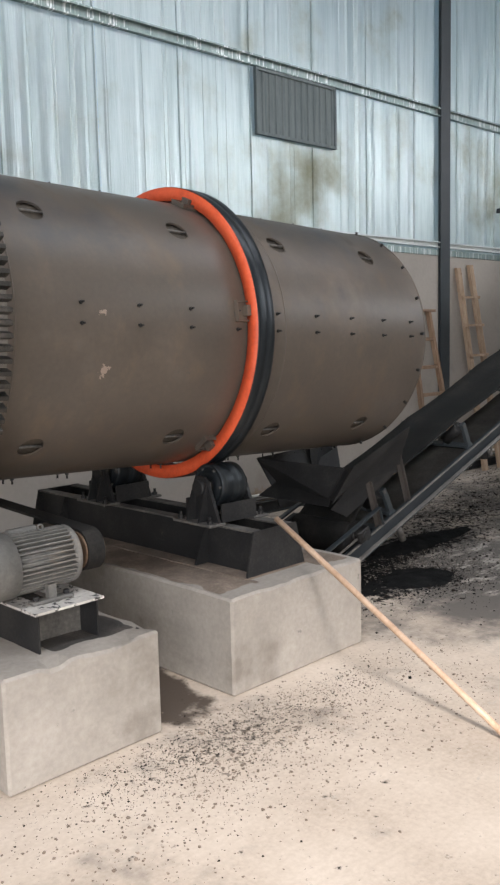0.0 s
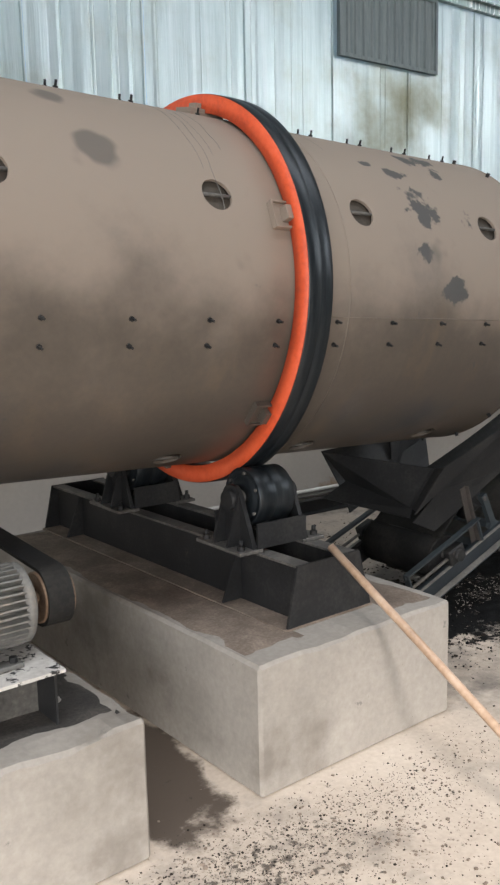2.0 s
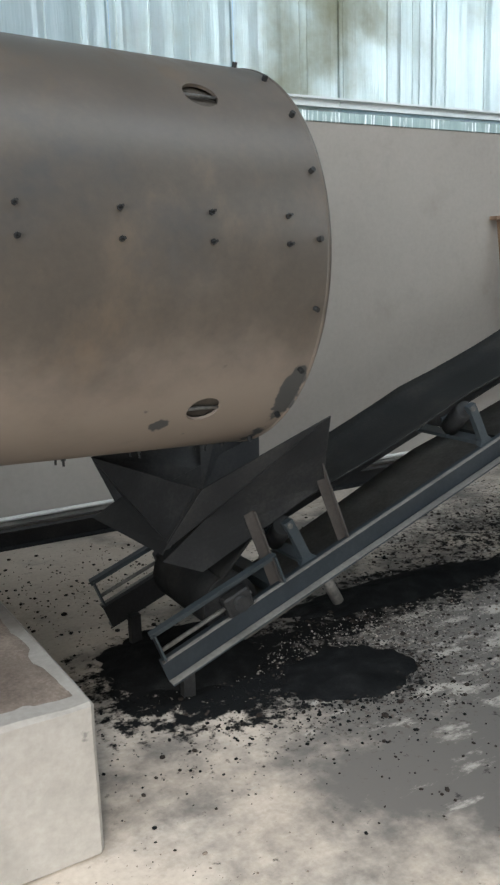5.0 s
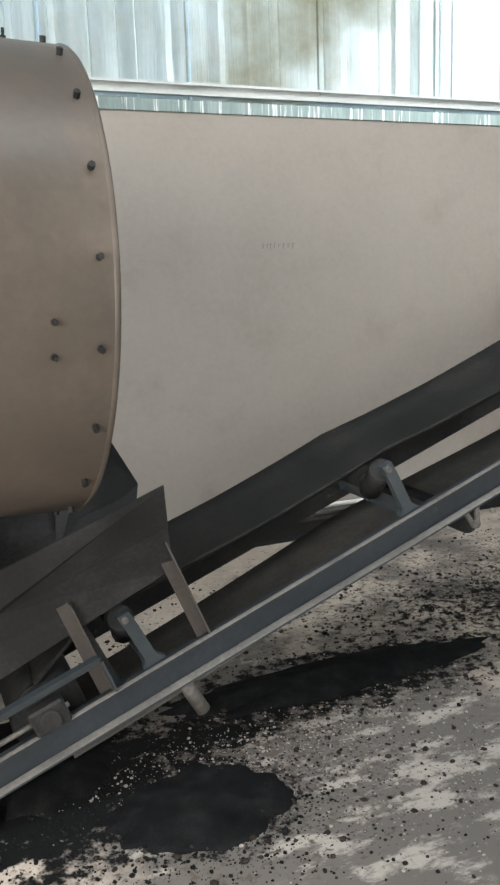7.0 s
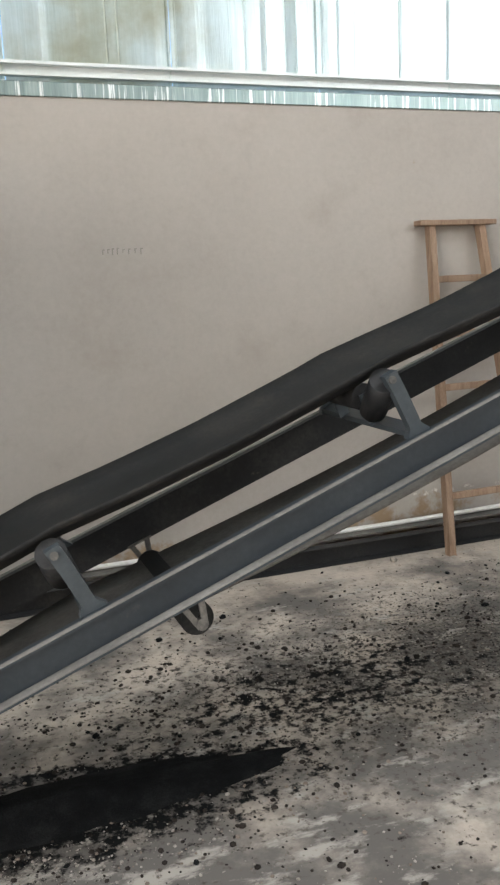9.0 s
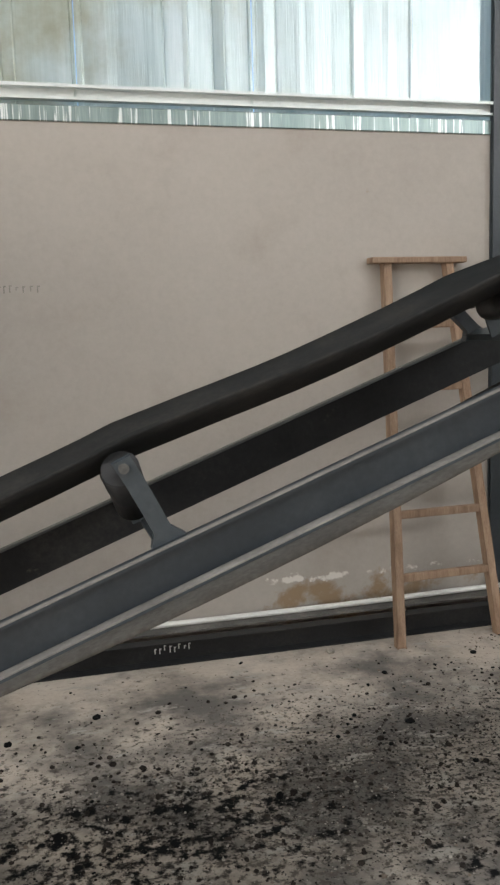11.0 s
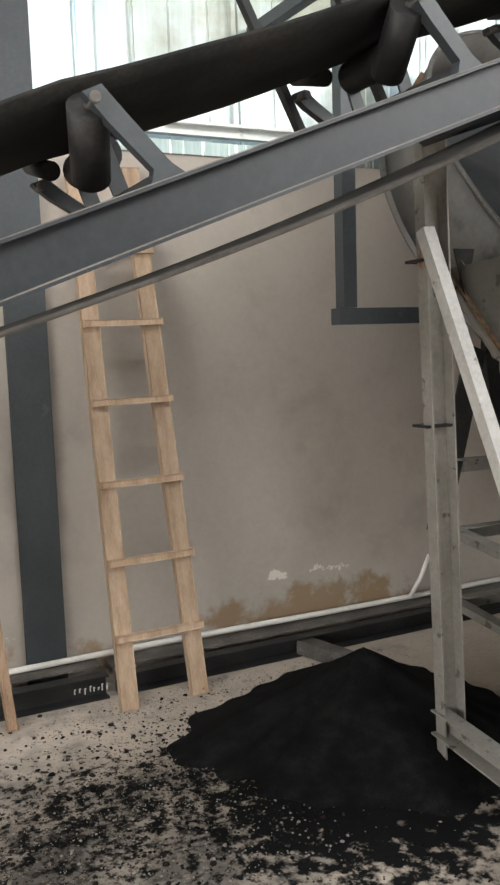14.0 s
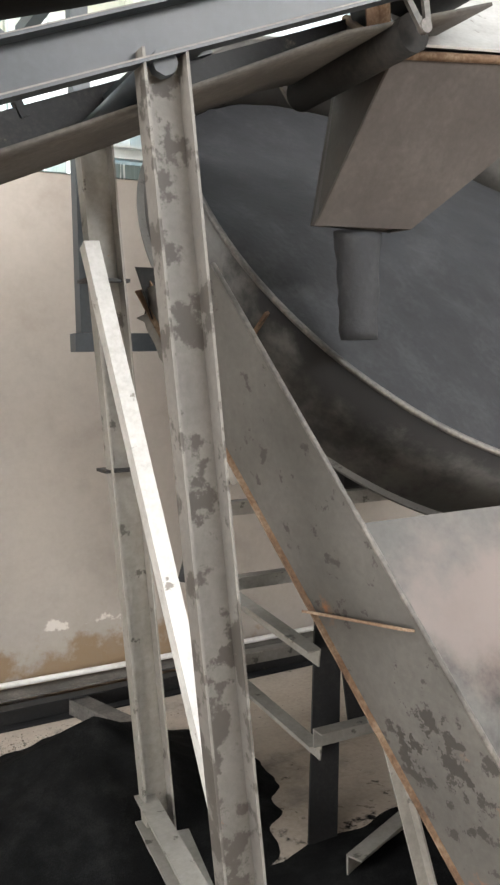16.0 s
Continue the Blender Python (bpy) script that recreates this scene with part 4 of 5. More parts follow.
box(s, (-0.126, -0.07, -0.345), (0.156, -0.062, -0.177))
mp_("support_web", s, edge_steel, stand)
pa, pb = MT @ Vector((0.25, 0, 0)), Vector((2.45, 4.95, 0.80))
counter = thing("countershaft", Matrix.Translation(pb), "dark belt sheave and pinion shaft beside the girth gear", "shaft")
s = B()
lathe(s, [(-0.06, 0.02), (-0.06, 0.135), (0.06, 0.135), (0.06, 0.02)], 40)
part("sheave", s, dark_steel, counter, local=True)
s = B()
rod(s, (-1.2, 0, 0), (0.12, 0, 0), 0.03, seg=16)
part("shaft", s, dark_steel, counter, local=True)
s = B()
prism(s, [(-0.12, -0.8), (0.12, -0.8), (0.05, 0.06), (-0.05, 0.06)], -0.25, -0.19, "x")
part("pedestal", s, dark_steel, counter, local=True)


def belt_loop(name, c1, r1, c2, r2, x, w, t, mat, label):
    """A flat endless belt about two wheels in a plane across x."""
    d = math.hypot(c2[0] - c1[0], c2[1] - c1[1])
    base = math.atan2(c2[1] - c1[1], c2[0] - c1[0])
    k = math.acos((r1 - r2) / d)
    pts = []
    for c, r, a0, a1 in ((c1, r1, base + k, base + 2 * math.pi - k), (c2, r2, base - k, base + k)):
        for j in range(17):
            a = a0 + (a1 - a0) * j / 16
            pts.append((c[0] + r * math.cos(a), c[1] + r * math.sin(a), math.cos(a), math.sin(a)))
    o = bmesh.new()
    rows_ = [[o.verts.new((x + sx * w / 2, p[0] + p[2] * dr, p[1] + p[3] * dr)) for sx, dr in ((-1, 0), (1, 0), (1, t), (-1, t))] for p in pts]
    for a, b in zip(rows_, rows_[1:] + rows_[:1]):
        for j in range(4):
            o.faces.new((a[j], a[(j + 1) % 4], b[(j + 1) % 4], b[j]))
    bmesh.ops.recalc_face_normals(o, faces=o.faces[:])
    return solid(name, o, mat, label=label, category="drive belt", group="drive belts")


belt_loop("drive_belt", (pa.y, pa.z), 0.084, (pb.y, pb.z), 0.136, pa.x, 0.085, 0.012, belt_rubber, "dusty black rubber drive belt from the motor pulley")

# pole leaning on the frame
s = B()
pts = [Vector((3.505, 3.47, 0.787)).lerp(Vector((3.522, 2.1, 0.014)), k / 6) for k in range(7)]
for k, p in enumerate(pts):
    p.z += 0.006 * math.sin(k * math.pi / 6)
pole = thing("leaning_pole", Matrix.Translation((3.52, 2.1, 0.0)), "reddish-brown smooth pole leaning from the floor on the frame", "pole")
tube(s, pts, 0.016, 14)
part("stick", s, copper_pole, pole)
s = B()
rod(s, (3.5218, 2.11, 0.018), (3.523, 1.98, 0.012), 0.019, 0.012, seg=10)
part("burnt_end", s, dark_steel, pole, "blackened end")

# ---- inclined belt conveyor ----
SLOPE = math.degrees(math.atan(0.379))
CV = pose(5.46, 4.03, 0.557, 0, -SLOPE, 0)
CW, X0, X1 = 0.62, -1.0, 6.75
conv = thing("belt_conveyor", CV, "inclined blue-grey belt conveyor with sooty black troughed belt", "conveyor")


def cp(name, bm, mat, parent=None, label=""):
    return part(name, bm, mat, parent or conv, label, local=True)


H = 0.112
for y, fl in ((0.0, 1), (CW, -1)):
    s = B()
    beam(s, (X0, y, -H / 2), (X1, y, -H / 2), 0.05, H, 0.007, "C", flip=fl)
    rail = cp("side_channel", s, rail_steel if fl > 0 else dark_steel, label="blue-grey painted side channel" if fl > 0 else "sooty side channel")
    # thin pale strips paint the flanges' lit upper faces, dust included
    s = B()
    out = -1 if fl > 0 else 1
    box(s, (X0, min(y + out * 0.0505, y + out * 0.012), 0.007 - H), (X1 - 0.2, max(y + out * 0.0505, y + out * 0.012), 0.0105 - H))
    cp("dust", s, lit_dust, rail, "pale strip for the lit, dusty lower flange")
    s = B()
    box(s, (X0, min(y + out * 0.051, y + out * 0.03), 0.0), (X1 - 0.2, max(y + out * 0.051, y + out * 0.03), 0.0025))
    cp("dust", s, lit_dust, rail, "pale strip for the lit, dusty worn top edge")
for k, x in enumerate((-0.4, 5.6)):
    s = B()
    box(s, (x - 0.03, 0.008, -0.09), (x + 0.03, CW - 0.008, -0.03))
    cp("cross_member", s, blue_steel)
IDX = [-0.26, 0.82, 1.91, 3.09, 4.25, 5.1, 5.9]


def trough(x):
    """Belt section points (y, z): edges up, sagging between idlers."""
    ph = ((x + 0.26) / 1.1) % 1
    sag = 0.018 * math.sin(math.pi * ph) + 0.004 * noise.noise((x * 3, 0, 1))
    return [(0.04, 0.254 - sag), (0.085, 0.23 - sag), (0.15, 0.195 - sag), (0.22, 0.18 - sag), (CW - 0.24, 0.175 - sag), (CW - 0.18, 0.18 - sag), (CW - 0.12, 0.2 - sag), (CW - 0.07, 0.225 - sag)]


def sheet(rows_, t):
    o = bmesh.new()
    g = [[o.verts.new(p) for p in r] for r in rows_]
    for a, b in zip(g, g[1:]):
        for j in range(len(a) - 1):
            f = o.faces.new((a[j], b[j], b[j + 1], a[j + 1]))
            f.smooth = True
    bmesh.ops.recalc_face_normals(o, faces=o.faces[:])
    bmesh.ops.solidify(o, geom=o.faces[:], thickness=t)
    return o


XT, XH = -0.62, X1 - 0.16
rows_ = []
for k in range(9):
    a = math.pi * (1.5 - k / 8)
    rows_.append([(XT + 0.13 * math.cos(a), y, 0.0 + 0.13 * math.sin(a)) for y in (0.06, 0.2, 0.31, 0.42, CW - 0.06)])
s = sheet(rows_, 0.009)
top_rows = [[(XT, p[0], 0.12 + (p[1] - 0.175) * 0.2) for p in trough(XT)]]
x = XT + 0.25
while x < XH - 0.3:
    top_rows.append([(x, *p) for p in trough(x)])
    x += 0.11
top_rows.append([(XH, 0.06 + (CW - 0.12) * j / 7, 0.13) for j in range(8)])
merge(s, sheet(top_rows, 0.01))
cp("carrying_belt", s, belt_rubber, label="troughed black rubber belt")
rows_, x = [], XT
while x <= XH + 0.01:
    ph = ((x - 0.8) / 2.6) % 1
    rows_.append([(x, y, -0.135 - 0.05 * math.sin(math.pi * ph)) for y in (0.06, 0.2, 0.31, 0.42, CW - 0.06)])
    x += 0.13
cp("return_belt", sheet(rows_, 0.01), return_rubber, label="sagging return belt")
for x in IDX:
    lean = -0.015 if x < 3 else 0.015 if x < 4 else 0.045
    s = B()
    beam(s, (x - 0.02, -0.005, 0.012), (x - 0.02, CW + 0.005, 0.012), 0.05, 0.02, 0.005, "L")
    idl = cp("idler", s, blue_steel, label="three-roll troughing idler")
    for sy in (0, 1):
        y = lambda v: v if not sy else CW - v
        q = 0.68 if sy else 1.0
        s = B()
        prism(s, [(x - 0.03, 0.001), (x + 0.055, 0.001), (x + 0.03, 0.032), (x + 0.008 - lean * 0.7, 0.15 * q), (x - 0.006 - lean, 0.215 * q), (x - 0.05 - lean, 0.212 * q), (x - 0.034 - lean * 0.7, 0.14 * q), (x - 0.012, 0.03)], y(-0.012), y(0.018), "y")
        cp("bracket", s, blue_steel, idl)
        s = B()
        rod(s, (x - 0.035 - lean, y(0.03), 0.185 if sy else 0.19), (x - 0.035 - lean, y(0.18), 0.14 if sy else 0.07), 0.024 if sy else 0.044, seg=20)
        cp("roll", s, dark_steel, idl)
        s = B()
        rod(s, (x - 0.03 - lean, y(-0.02), 0.195 * q), (x - 0.03 - lean, y(0.06), 0.185 * q), 0.012, seg=10)
        cp("spindle", s, edge_steel, idl)
    s = B()
    rod(s, (x - 0.02, 0.21, 0.115), (x - 0.02, CW - 0.21, 0.115), 0.044, seg=20)
    cp("roll", s, dark_steel, idl)
    for yy in (0.2, CW - 0.2):
        s = B()
        box(s, (x - 0.04, yy - 0.004, 0.02), (x, yy + 0.004, 0.13))
        cp("bracket", s, blue_steel, idl)
for x in (1.08, 3.54, 6.2):
    s = B()
    rod(s, (x, 0.03, -0.19), (x, CW - 0.03, -0.19), 0.05, seg=24)
    rr_ = cp("return_roller", s, belt_rubber, label="black return roller")
    for yy in (-0.012, CW + 0.012):
        s = B()
        for dx in (-0.02, 0.02):
            beam(s, (x + dx * 1.6, yy, -0.105), (x + dx * 0.4, yy, -0.2), 0.012, 0.018, kind="B", up=(1, 0, 0))
        rod(s, (x, yy - 0.01, -0.19), (x, yy + 0.01, -0.19), 0.018, seg=12)
        box(s, (x - 0.045, yy - 0.018, -0.112), (x + 0.045, yy + 0.018, -0.104))
        cp("hanger", s, edge_steel, rr_)
HEAD = CV.inverted()
for a, b in (((10.14, 4.66, 2.34), (9.93, 4.66, 2.75)), ((10.46, 4.66, 2.42), (10.25, 4.66, 2.83))):
    s = B()
    beam(s, HEAD @ Vector(a), HEAD @ Vector(b), 0.024, 0.03, kind="B", up=(0, 1, 0))
    cp("stay", s, dark_steel, label="dark stay over the belt")
for x, nm in ((XT, "tail_pulley"), (XH, "head_pulley")):
    s = B()
    rod(s, (x, 0.05, 0), (x, CW - 0.05, 0), 0.122, seg=32)
    pu = cp(nm, s, dark_steel)
    s = B()
    rod(s, (x, -0.03, 0.02), (x, CW + 0.03, 0.02), 0.022, seg=12)
    cp("axle", s, edge_steel, pu)
# take-up frames at the tail
for y in (-0.03, CW + 0.03):
    tk = None
    s = B()
    beam(s, (-1.0, y, 0.13), (-0.4, y, 0.13), 0.035, 0.035, 0.005, "L", flip=1)
    tk = cp("take_up_frame", s, blue_steel, label="blue-grey take-up frame")
    for x in (-0.985, -0.4):
        s = B()
        box(s, (x - 0.004, y - 0.02, 0.0), (x + 0.004, y + 0.02, 0.125))
        cp("end_post", s, blue_steel, tk)
    s = B()
    rod(s, (-0.98, y, 0.045), (-0.55, y, 0.045), 0.009, seg=10)
    cp("screw", s, edge_steel, tk)
    s = B()
    box(s, (-0.68, y - 0.03, 0.0), (-0.56, y + 0.025, 0.09), bevel=0.008)
    rod(s, (-0.62, y - 0.05, 0.045), (-0.62, y, 0.045), 0.032, seg=18)
    cp("bearing_block", s, dark_steel, tk)
s = B()
for x in (0.12,):
    rod(s, (x - 0.31, 0.03, -0.1), (x - 0.285, 0.03, -0.28), 0.026, seg=12)
cp("peg", s, edge_steel)
for x in (-0.9,):
    for y in (0.03, CW - 0.03):
        w = CV @ Vector((x, y, -H))
        s = B()
        box(s, (w.x - 0.025, w.y - 0.02, 0), (w.x + 0.025, w.y + 0.02, w.z + 0.02))
        part("leg", s, dark_steel, conv)

# ---- feed hopper under the drum outlet ----
hop = thing("feed_hopper", pose(4.9, 4.35, 0.6), "sooty black sheet steel hopper and skirts under the drum outlet", "hopper")
L = lambda x, y, z: CV @ Vector((x, y, z))
west = [(4.532, 4.70, 0.895), (4.728, 4.02, 0.862), (4.60, 4.06, 0.657), (4.631, 4.60, 0.72)]
s = B()
plate(s, west, 0.006)
part("side_plate", s, dark_steel, hop)
s = B()
plate(s, [west[3], west[2], (4.573, 4.05, 0.615), (4.507, 4.66, 0.629)], 0.006)
part("lip", s, dark_steel, hop)
s = B()
plate(s, [(4.55, 4.0, 0.645), (4.70, 3.935, 0.885), (5.25, 3.88, 1.11), (5.28, 3.955, 0.955), (4.74, 4.0, 0.745)], 0.006)
part("skirt", s, dark_steel, hop)
s = B()
plate(s, [(4.56, 4.02, 0.6), (4.74, 4.006, 0.741), (5.28, 3.961, 0.951), (5.31, 4.02, 0.79), (4.728, 4.022, 0.524)], 0.006)
part("skirt", s, dark_steel, hop)
s = B()
plate(s, [(4.728, 4.02, 0.862), (4.70, 3.94, 0.878), (4.58, 4.005, 0.65), (4.60, 4.06, 0.657)], 0.006)
part("side_plate", s, dark_steel, hop)
s = B()
plate(s, [(4.532, 4.70, 0.895), (5.352, 4.72, 0.93), (5.32, 4.60, 0.72), (4.631, 4.60, 0.62)], 0.006)
part("side_plate", s, dark_steel, hop)
s = B()
plate(s, [(5.235, 4.655, 1.2), (5.385, 4.69, 0.93), (5.33, 4.60, 0.72), (5.02, 4.60, 0.68), (5.05, 4.66, 0.93), (5.19, 4.655, 1.13)], 0.006)
part("end_plate", s, dark_steel, hop)
s = B()
plate(s, [(4.66, 4.60, 0.53), (5.32, 4.60, 0.79), (5.32, 4.63, 0.9), (4.63, 4.63, 0.66)], 0.006)
part("skirt", s, dark_steel, hop)
for a, b in (((5.425, 4.012, 0.545), (5.262, 3.99, 0.94)), ((5.08, 4.012, 0.416), (4.958, 4.0, 0.74))):
    s = B()
    beam(s, a, b, 0.045, 0.03, 0.006, "L", up=(0, 1, 0))
    part("post", s, chute_steel, hop, "worn brown angle post")

# ---- coal powder heaps and crumbs ----


def heap(name, cx, cy, rx, ry, h, seed, label, peak=1.0):
    o = bmesh.new()
    rings_, seg = 14, 180
    rows2 = []
    for i in range(rings_ + 1):
        f = i / rings_
        row = []
        for k in range(seg):
            a = 2 * math.pi * k / seg
            wob = 1 + 0.2 * noise.noise((math.cos(a) * 1.4 + seed, math.sin(a) * 1.4, seed)) + f * (0.17 * noise.noise((math.cos(a) * 4 + seed, math.sin(a) * 4, seed)) + 0.02 * noise.noise((math.cos(a) * 11 + seed, math.sin(a) * 11, seed)))
            px, py = cx + rx * f * wob * math.cos(a), cy + ry * f * wob * math.sin(a)
            pz = h * (1 - f) ** peak + 0.018 * (1 - f) * noise.noise((px * 9, py * 9, seed)) + 0.004
            row.append(o.verts.new((px, py, pz if i < rings_ else -0.004)))
        rows2.append(row)
    for a, b in zip(rows2, rows2[1:]):
        for k in range(seg):
            f = o.faces.new((a[k], a[(k + 1) % seg], b[(k + 1) % seg], b[k]))
            f.smooth = True
    bmesh.ops.remove_doubles(o, verts=rows2[0], dist=0.0001)
    bmesh.ops.recalc_face_normals(o, faces=o.faces[:])
    return solid(name, o, coal_stuff, "stuff", label, "coal powder")


heap("powder_heap", 5.33, 3.86, 0.31, 0.23, 0.025, 1.0, "thin spill of black coal powder on the floor")
heap("powder_heap", 6.15, 4.5, 0.78, 0.17, 0.05, 2.0, "long spill of black coal powder under the conveyor")
heap("powder_heap", 4.8, 4.42, 0.38, 0.34, 0.07, 3.0, "black coal powder spilt under the hopper")
heap("powder_heap", 10.83, 5.45, 0.86, 0.72, 0.36, 4.0, "heap of black coal powder on the floor", 1.25)
heap("powder_heap", 11.75, 4.3, 0.9, 0.5, 0.08, 5.0, "black coal powder spilt under the pan")
heap("powder_heap", 9.35, 4.3, 0.6, 0.27, 0.035, 6.0, "thin spill of black coal powder on the floor")

rnd = random.Random(7)


def crumbs(name, spots, count, r0, r1, mat, label):
    verts, faces = [], []
    ico = bmesh.new()
    bmesh.ops.create_icosphere(ico, subdivisions=1, radius=1)
    iv, fv = [v.co.copy() for v in ico.verts], [[v.index for v in f.verts] for f in ico.faces]
    ico.free()
    for _ in range(count):
        cx, cy, sx, sy = rnd.choice(spots)
        px, py = rnd.gauss(cx, sx), rnd.gauss(cy, sy)
        if 2.9 < px < 4.05 and 3.25 < py < 5.65 or 1.7 < px < 2.55 and 3.2 < py < 4.7 or py > 6.3:
            continue
        r = rnd.uniform(r0, r1) * (0.5 + rnd.random() ** 3)
        rot = Euler((rnd.random() * 6, rnd.random() * 6, rnd.random() * 6)).to_matrix()
        sc = [r * rnd.uniform(0.6, 1.2) for _ in range(3)]
        base = len(verts)
        for v in iv:
            q = rot @ Vector((v.x * sc[0], v.y * sc[1], v.z * sc[2]))
            verts.append((px + q.x, py + q.y, q.z * 0.6 + r * 0.3))
        faces += [[base + j for j in f] for f in fv]
    me = bpy.data.meshes.new(name)
    me.from_pydata(verts, [], faces)
    me.materials.append(mat)
    tagged(new(name, me), label, "crumbs", "", "stuff")


crumbs("coal_crumbs", [(7.6, 5.2, 0.9, 0.4), (8.8, 5.2, 0.9, 0.45), (9.6, 5.5, 0.5, 0.35), (6.5, 4.9, 0.8, 0.4), (5.6, 3.9, 0.7, 0.5), (7.2, 4.2, 1.2, 0.6), (5.0, 5.4, 0.6, 0.4)], 6000, 0.003, 0.0115, crumb_stuff, "scattered dark brown-black coal crumbs on the floor")
crumbs("fine_grit", [(2.7, 2.98, 0.38, 0.14), (2.4, 3.0, 0.3, 0.12), (3.3, 3.02, 0.4, 0.1), (2.75, 2.75, 0.5, 0.25)], 5200, 0.0013, 0.004, crumb_stuff, "fine dark grit on the pale floor before the plinths")
crumbs("coal_fines", [(5.3, 3.84, 0.18, 0.15), (5.3, 3.84, 0.28, 0.22), (6.15, 4.5, 0.5, 0.13), (4.75, 4.1, 0.35, 0.3), (9.35, 4.3, 0.4, 0.2), (10.2, 5.0, 0.35, 0.35), (10.1, 5.5, 0.25, 0.3)], 9000, 0.003, 0.008, coal_stuff, "fine black coal grains round the spills")
crumbs("coal_lumps", [(8.2, 5.3, 1.6, 0.5), (5.6, 3.4, 1.0, 0.6), (9.2, 5.6, 0.8, 0.4)], 130, 0.009, 0.019, coal_stuff, "small black coal lumps on the floor")
s = B()
bmesh.ops.create_icosphere(s, subdivisions=2, radius=0.022, matrix=Matrix.Translation((8.42, 6.24, 0.014)))
for v in s.verts:
    v.co += 0.006 * Vector((noise.noise(v.co * 40), noise.noise(v.co * 40 + Vector((5, 0, 0))), noise.noise(v.co * 40 + Vector((0, 5, 0)))))
solid("pebble", s, chip_stuff, label="small pale stone on the floor by the wall", category="stone")
crumbs("pale_grit", [(2.8, 2.85, 0.5, 0.22), (3.6, 2.7, 0.5, 0.3), (2.2, 2.7, 0.5, 0.2), (8.8, 5.4, 0.9, 0.4), (10.3, 6.1, 0.5, 0.12), (6.9, 4.2, 0.9, 0.4)], 4000, 0.0025, 0.007, block_dust, "scattered grey-brown grit on the floor")
crumbs("pale_chips", [(9.75, 5.3, 0.22, 0.5), (9.5, 5.0, 0.5, 0.5), (8.6, 5.0, 0.8, 0.4), (7.3, 4.9, 0.8, 0.35), (10.4, 6.15, 0.45, 0.07), (5.7, 4.15, 0.45, 0.12), (6.4, 3.6, 0.4, 0.2)], 8000, 0.002, 0.0065, chip_stuff, "scattered pale concrete chips on the dirty floor")

# ---- pan granulator ----
n = Vector((0.0895, -0.776, 0.624)).normalized()
down = (Vector((0, 0, -1)) + n * n.z).normalized()
left = n.cross(down).normalized()
if left.x > 0:
    left = -left
PR, PD, PC = 1.37, 0.4, Vector((12.60, 5.34, 2.36))
PM = Matrix.Translation(PC) @ Matrix((n, left, n.cross(left))).transposed().to_4x4()
pan = thing("pan_granulator", PM, "tilted grey steel granulating pan filled with black powder", "granulator")


def pp(name, bm, mat, parent=None, label=""):
    return part(name, bm, mat, parent or pan, label, local=True)


s = B()
lathe(s, [(-PD, PR - 0.008), (-PD, PR), (0, PR), (0, PR - 0.008)], 120)
rim = pp("rim_wall", s, shaded_dirty_pan)
s = B()
lathe(s, [(-0.012, PR), (-0.012, PR + 0.012), (0.002, PR + 0.012), (0.002, PR - 0.01), (-0.002, PR - 0.01), (-0.002, PR)], 120)
pp("rim_edge", s, edge_steel, rim)
s = B()
lathe(s, [(-PD - 0.012, 0.0), (-PD - 0.012, PR + 0.03), (-PD, PR + 0.03), (-PD, 0.0)], 120)
pp("pan_floor", s, pan_steel)
o = bmesh.new()
rows2 = []
for i in range(26):
    f = i / 25
    row = []
    for k in range(96):
        a = 2 * math.pi * k / 96
        px, py = PR * 0.985 * f * math.cos(a), PR * 0.985 * f * math.sin(a)
        dn = (px * left.dot(down) + py * n.cross(left).dot(down)) / PR
        fill = max(0.0, min(1.0, (dn + 0.95) / 1.15))
        z_ = -PD + 0.02 + (PD - 0.05) * fill * fill * (3 - 2 * fill) + 0.016 * noise.noise((px * 4, py * 4, 0)) + 0.01 * noise.noise((px * 15, py * 15, 2))
        row.append(o.verts.new((z_, px, py)))
    rows2.append(row)
for a, b in zip(rows2, rows2[1:]):
    for k in range(96):
        f = o.faces.new((a[k], a[(k + 1) % 96], b[(k + 1) % 96], b[k]))
        f.smooth = True
bmesh.ops.remove_doubles(o, verts=rows2[0], dist=0.0001)
bmesh.ops.recalc_face_normals(o, faces=o.faces[:])
pp("powder_bed", o, pan_feed, label="bed of damp black powder")
for ang in (22, -40, 80, 140, 200, 260):
    m = Matrix.Rotation(radians(ang), 4, "X")
    s = B()
    box(s, (-PD, PR, -0.006), (-0.06, PR + 0.022, 0.006), m)
    pp("stiffener", s, rust_steel, rim, "rusty welded stiffener")
s = B()
lathe(s, [(-PD - 0.26, 0.0), (-PD - 0.26, 0.3), (-PD - 0.012, 0.36), (-PD - 0.012, 0.0)], 40)
pp("hub", s, dark_steel)
# catch chute below the pan
cc = thing("catch_chute", pose(11.4, 4.2, 0), "rust-streaked grey steel catch chute below the pan", "chute")
UP0, UP1 = Vector((10.93, 4.47, 2.02)), Vector((11.46, 3.45, 0.25))
BK0, BK1 = Vector((10.86, 4.86, 1.98)), Vector((11.40, 3.86, 0.22))
s = B()
plate(s, [UP0, UP1, BK1, BK0], 0.008)
side = part("side_plate", s, pan_steel, cc)
s = B()
tube(s, [UP0, UP0.lerp(UP1, 0.5), UP1], 0.008, 8)
part("edge_bar", s, edge_steel, side, "worn bright edge")
s = B()
beam(s, BK0, BK1, 0.045, 0.045, 0.005, "L", up=(1, 0, 0))
part("edge_angle", s, rust_steel, side, "rusty edge angle")
o = bmesh.new()
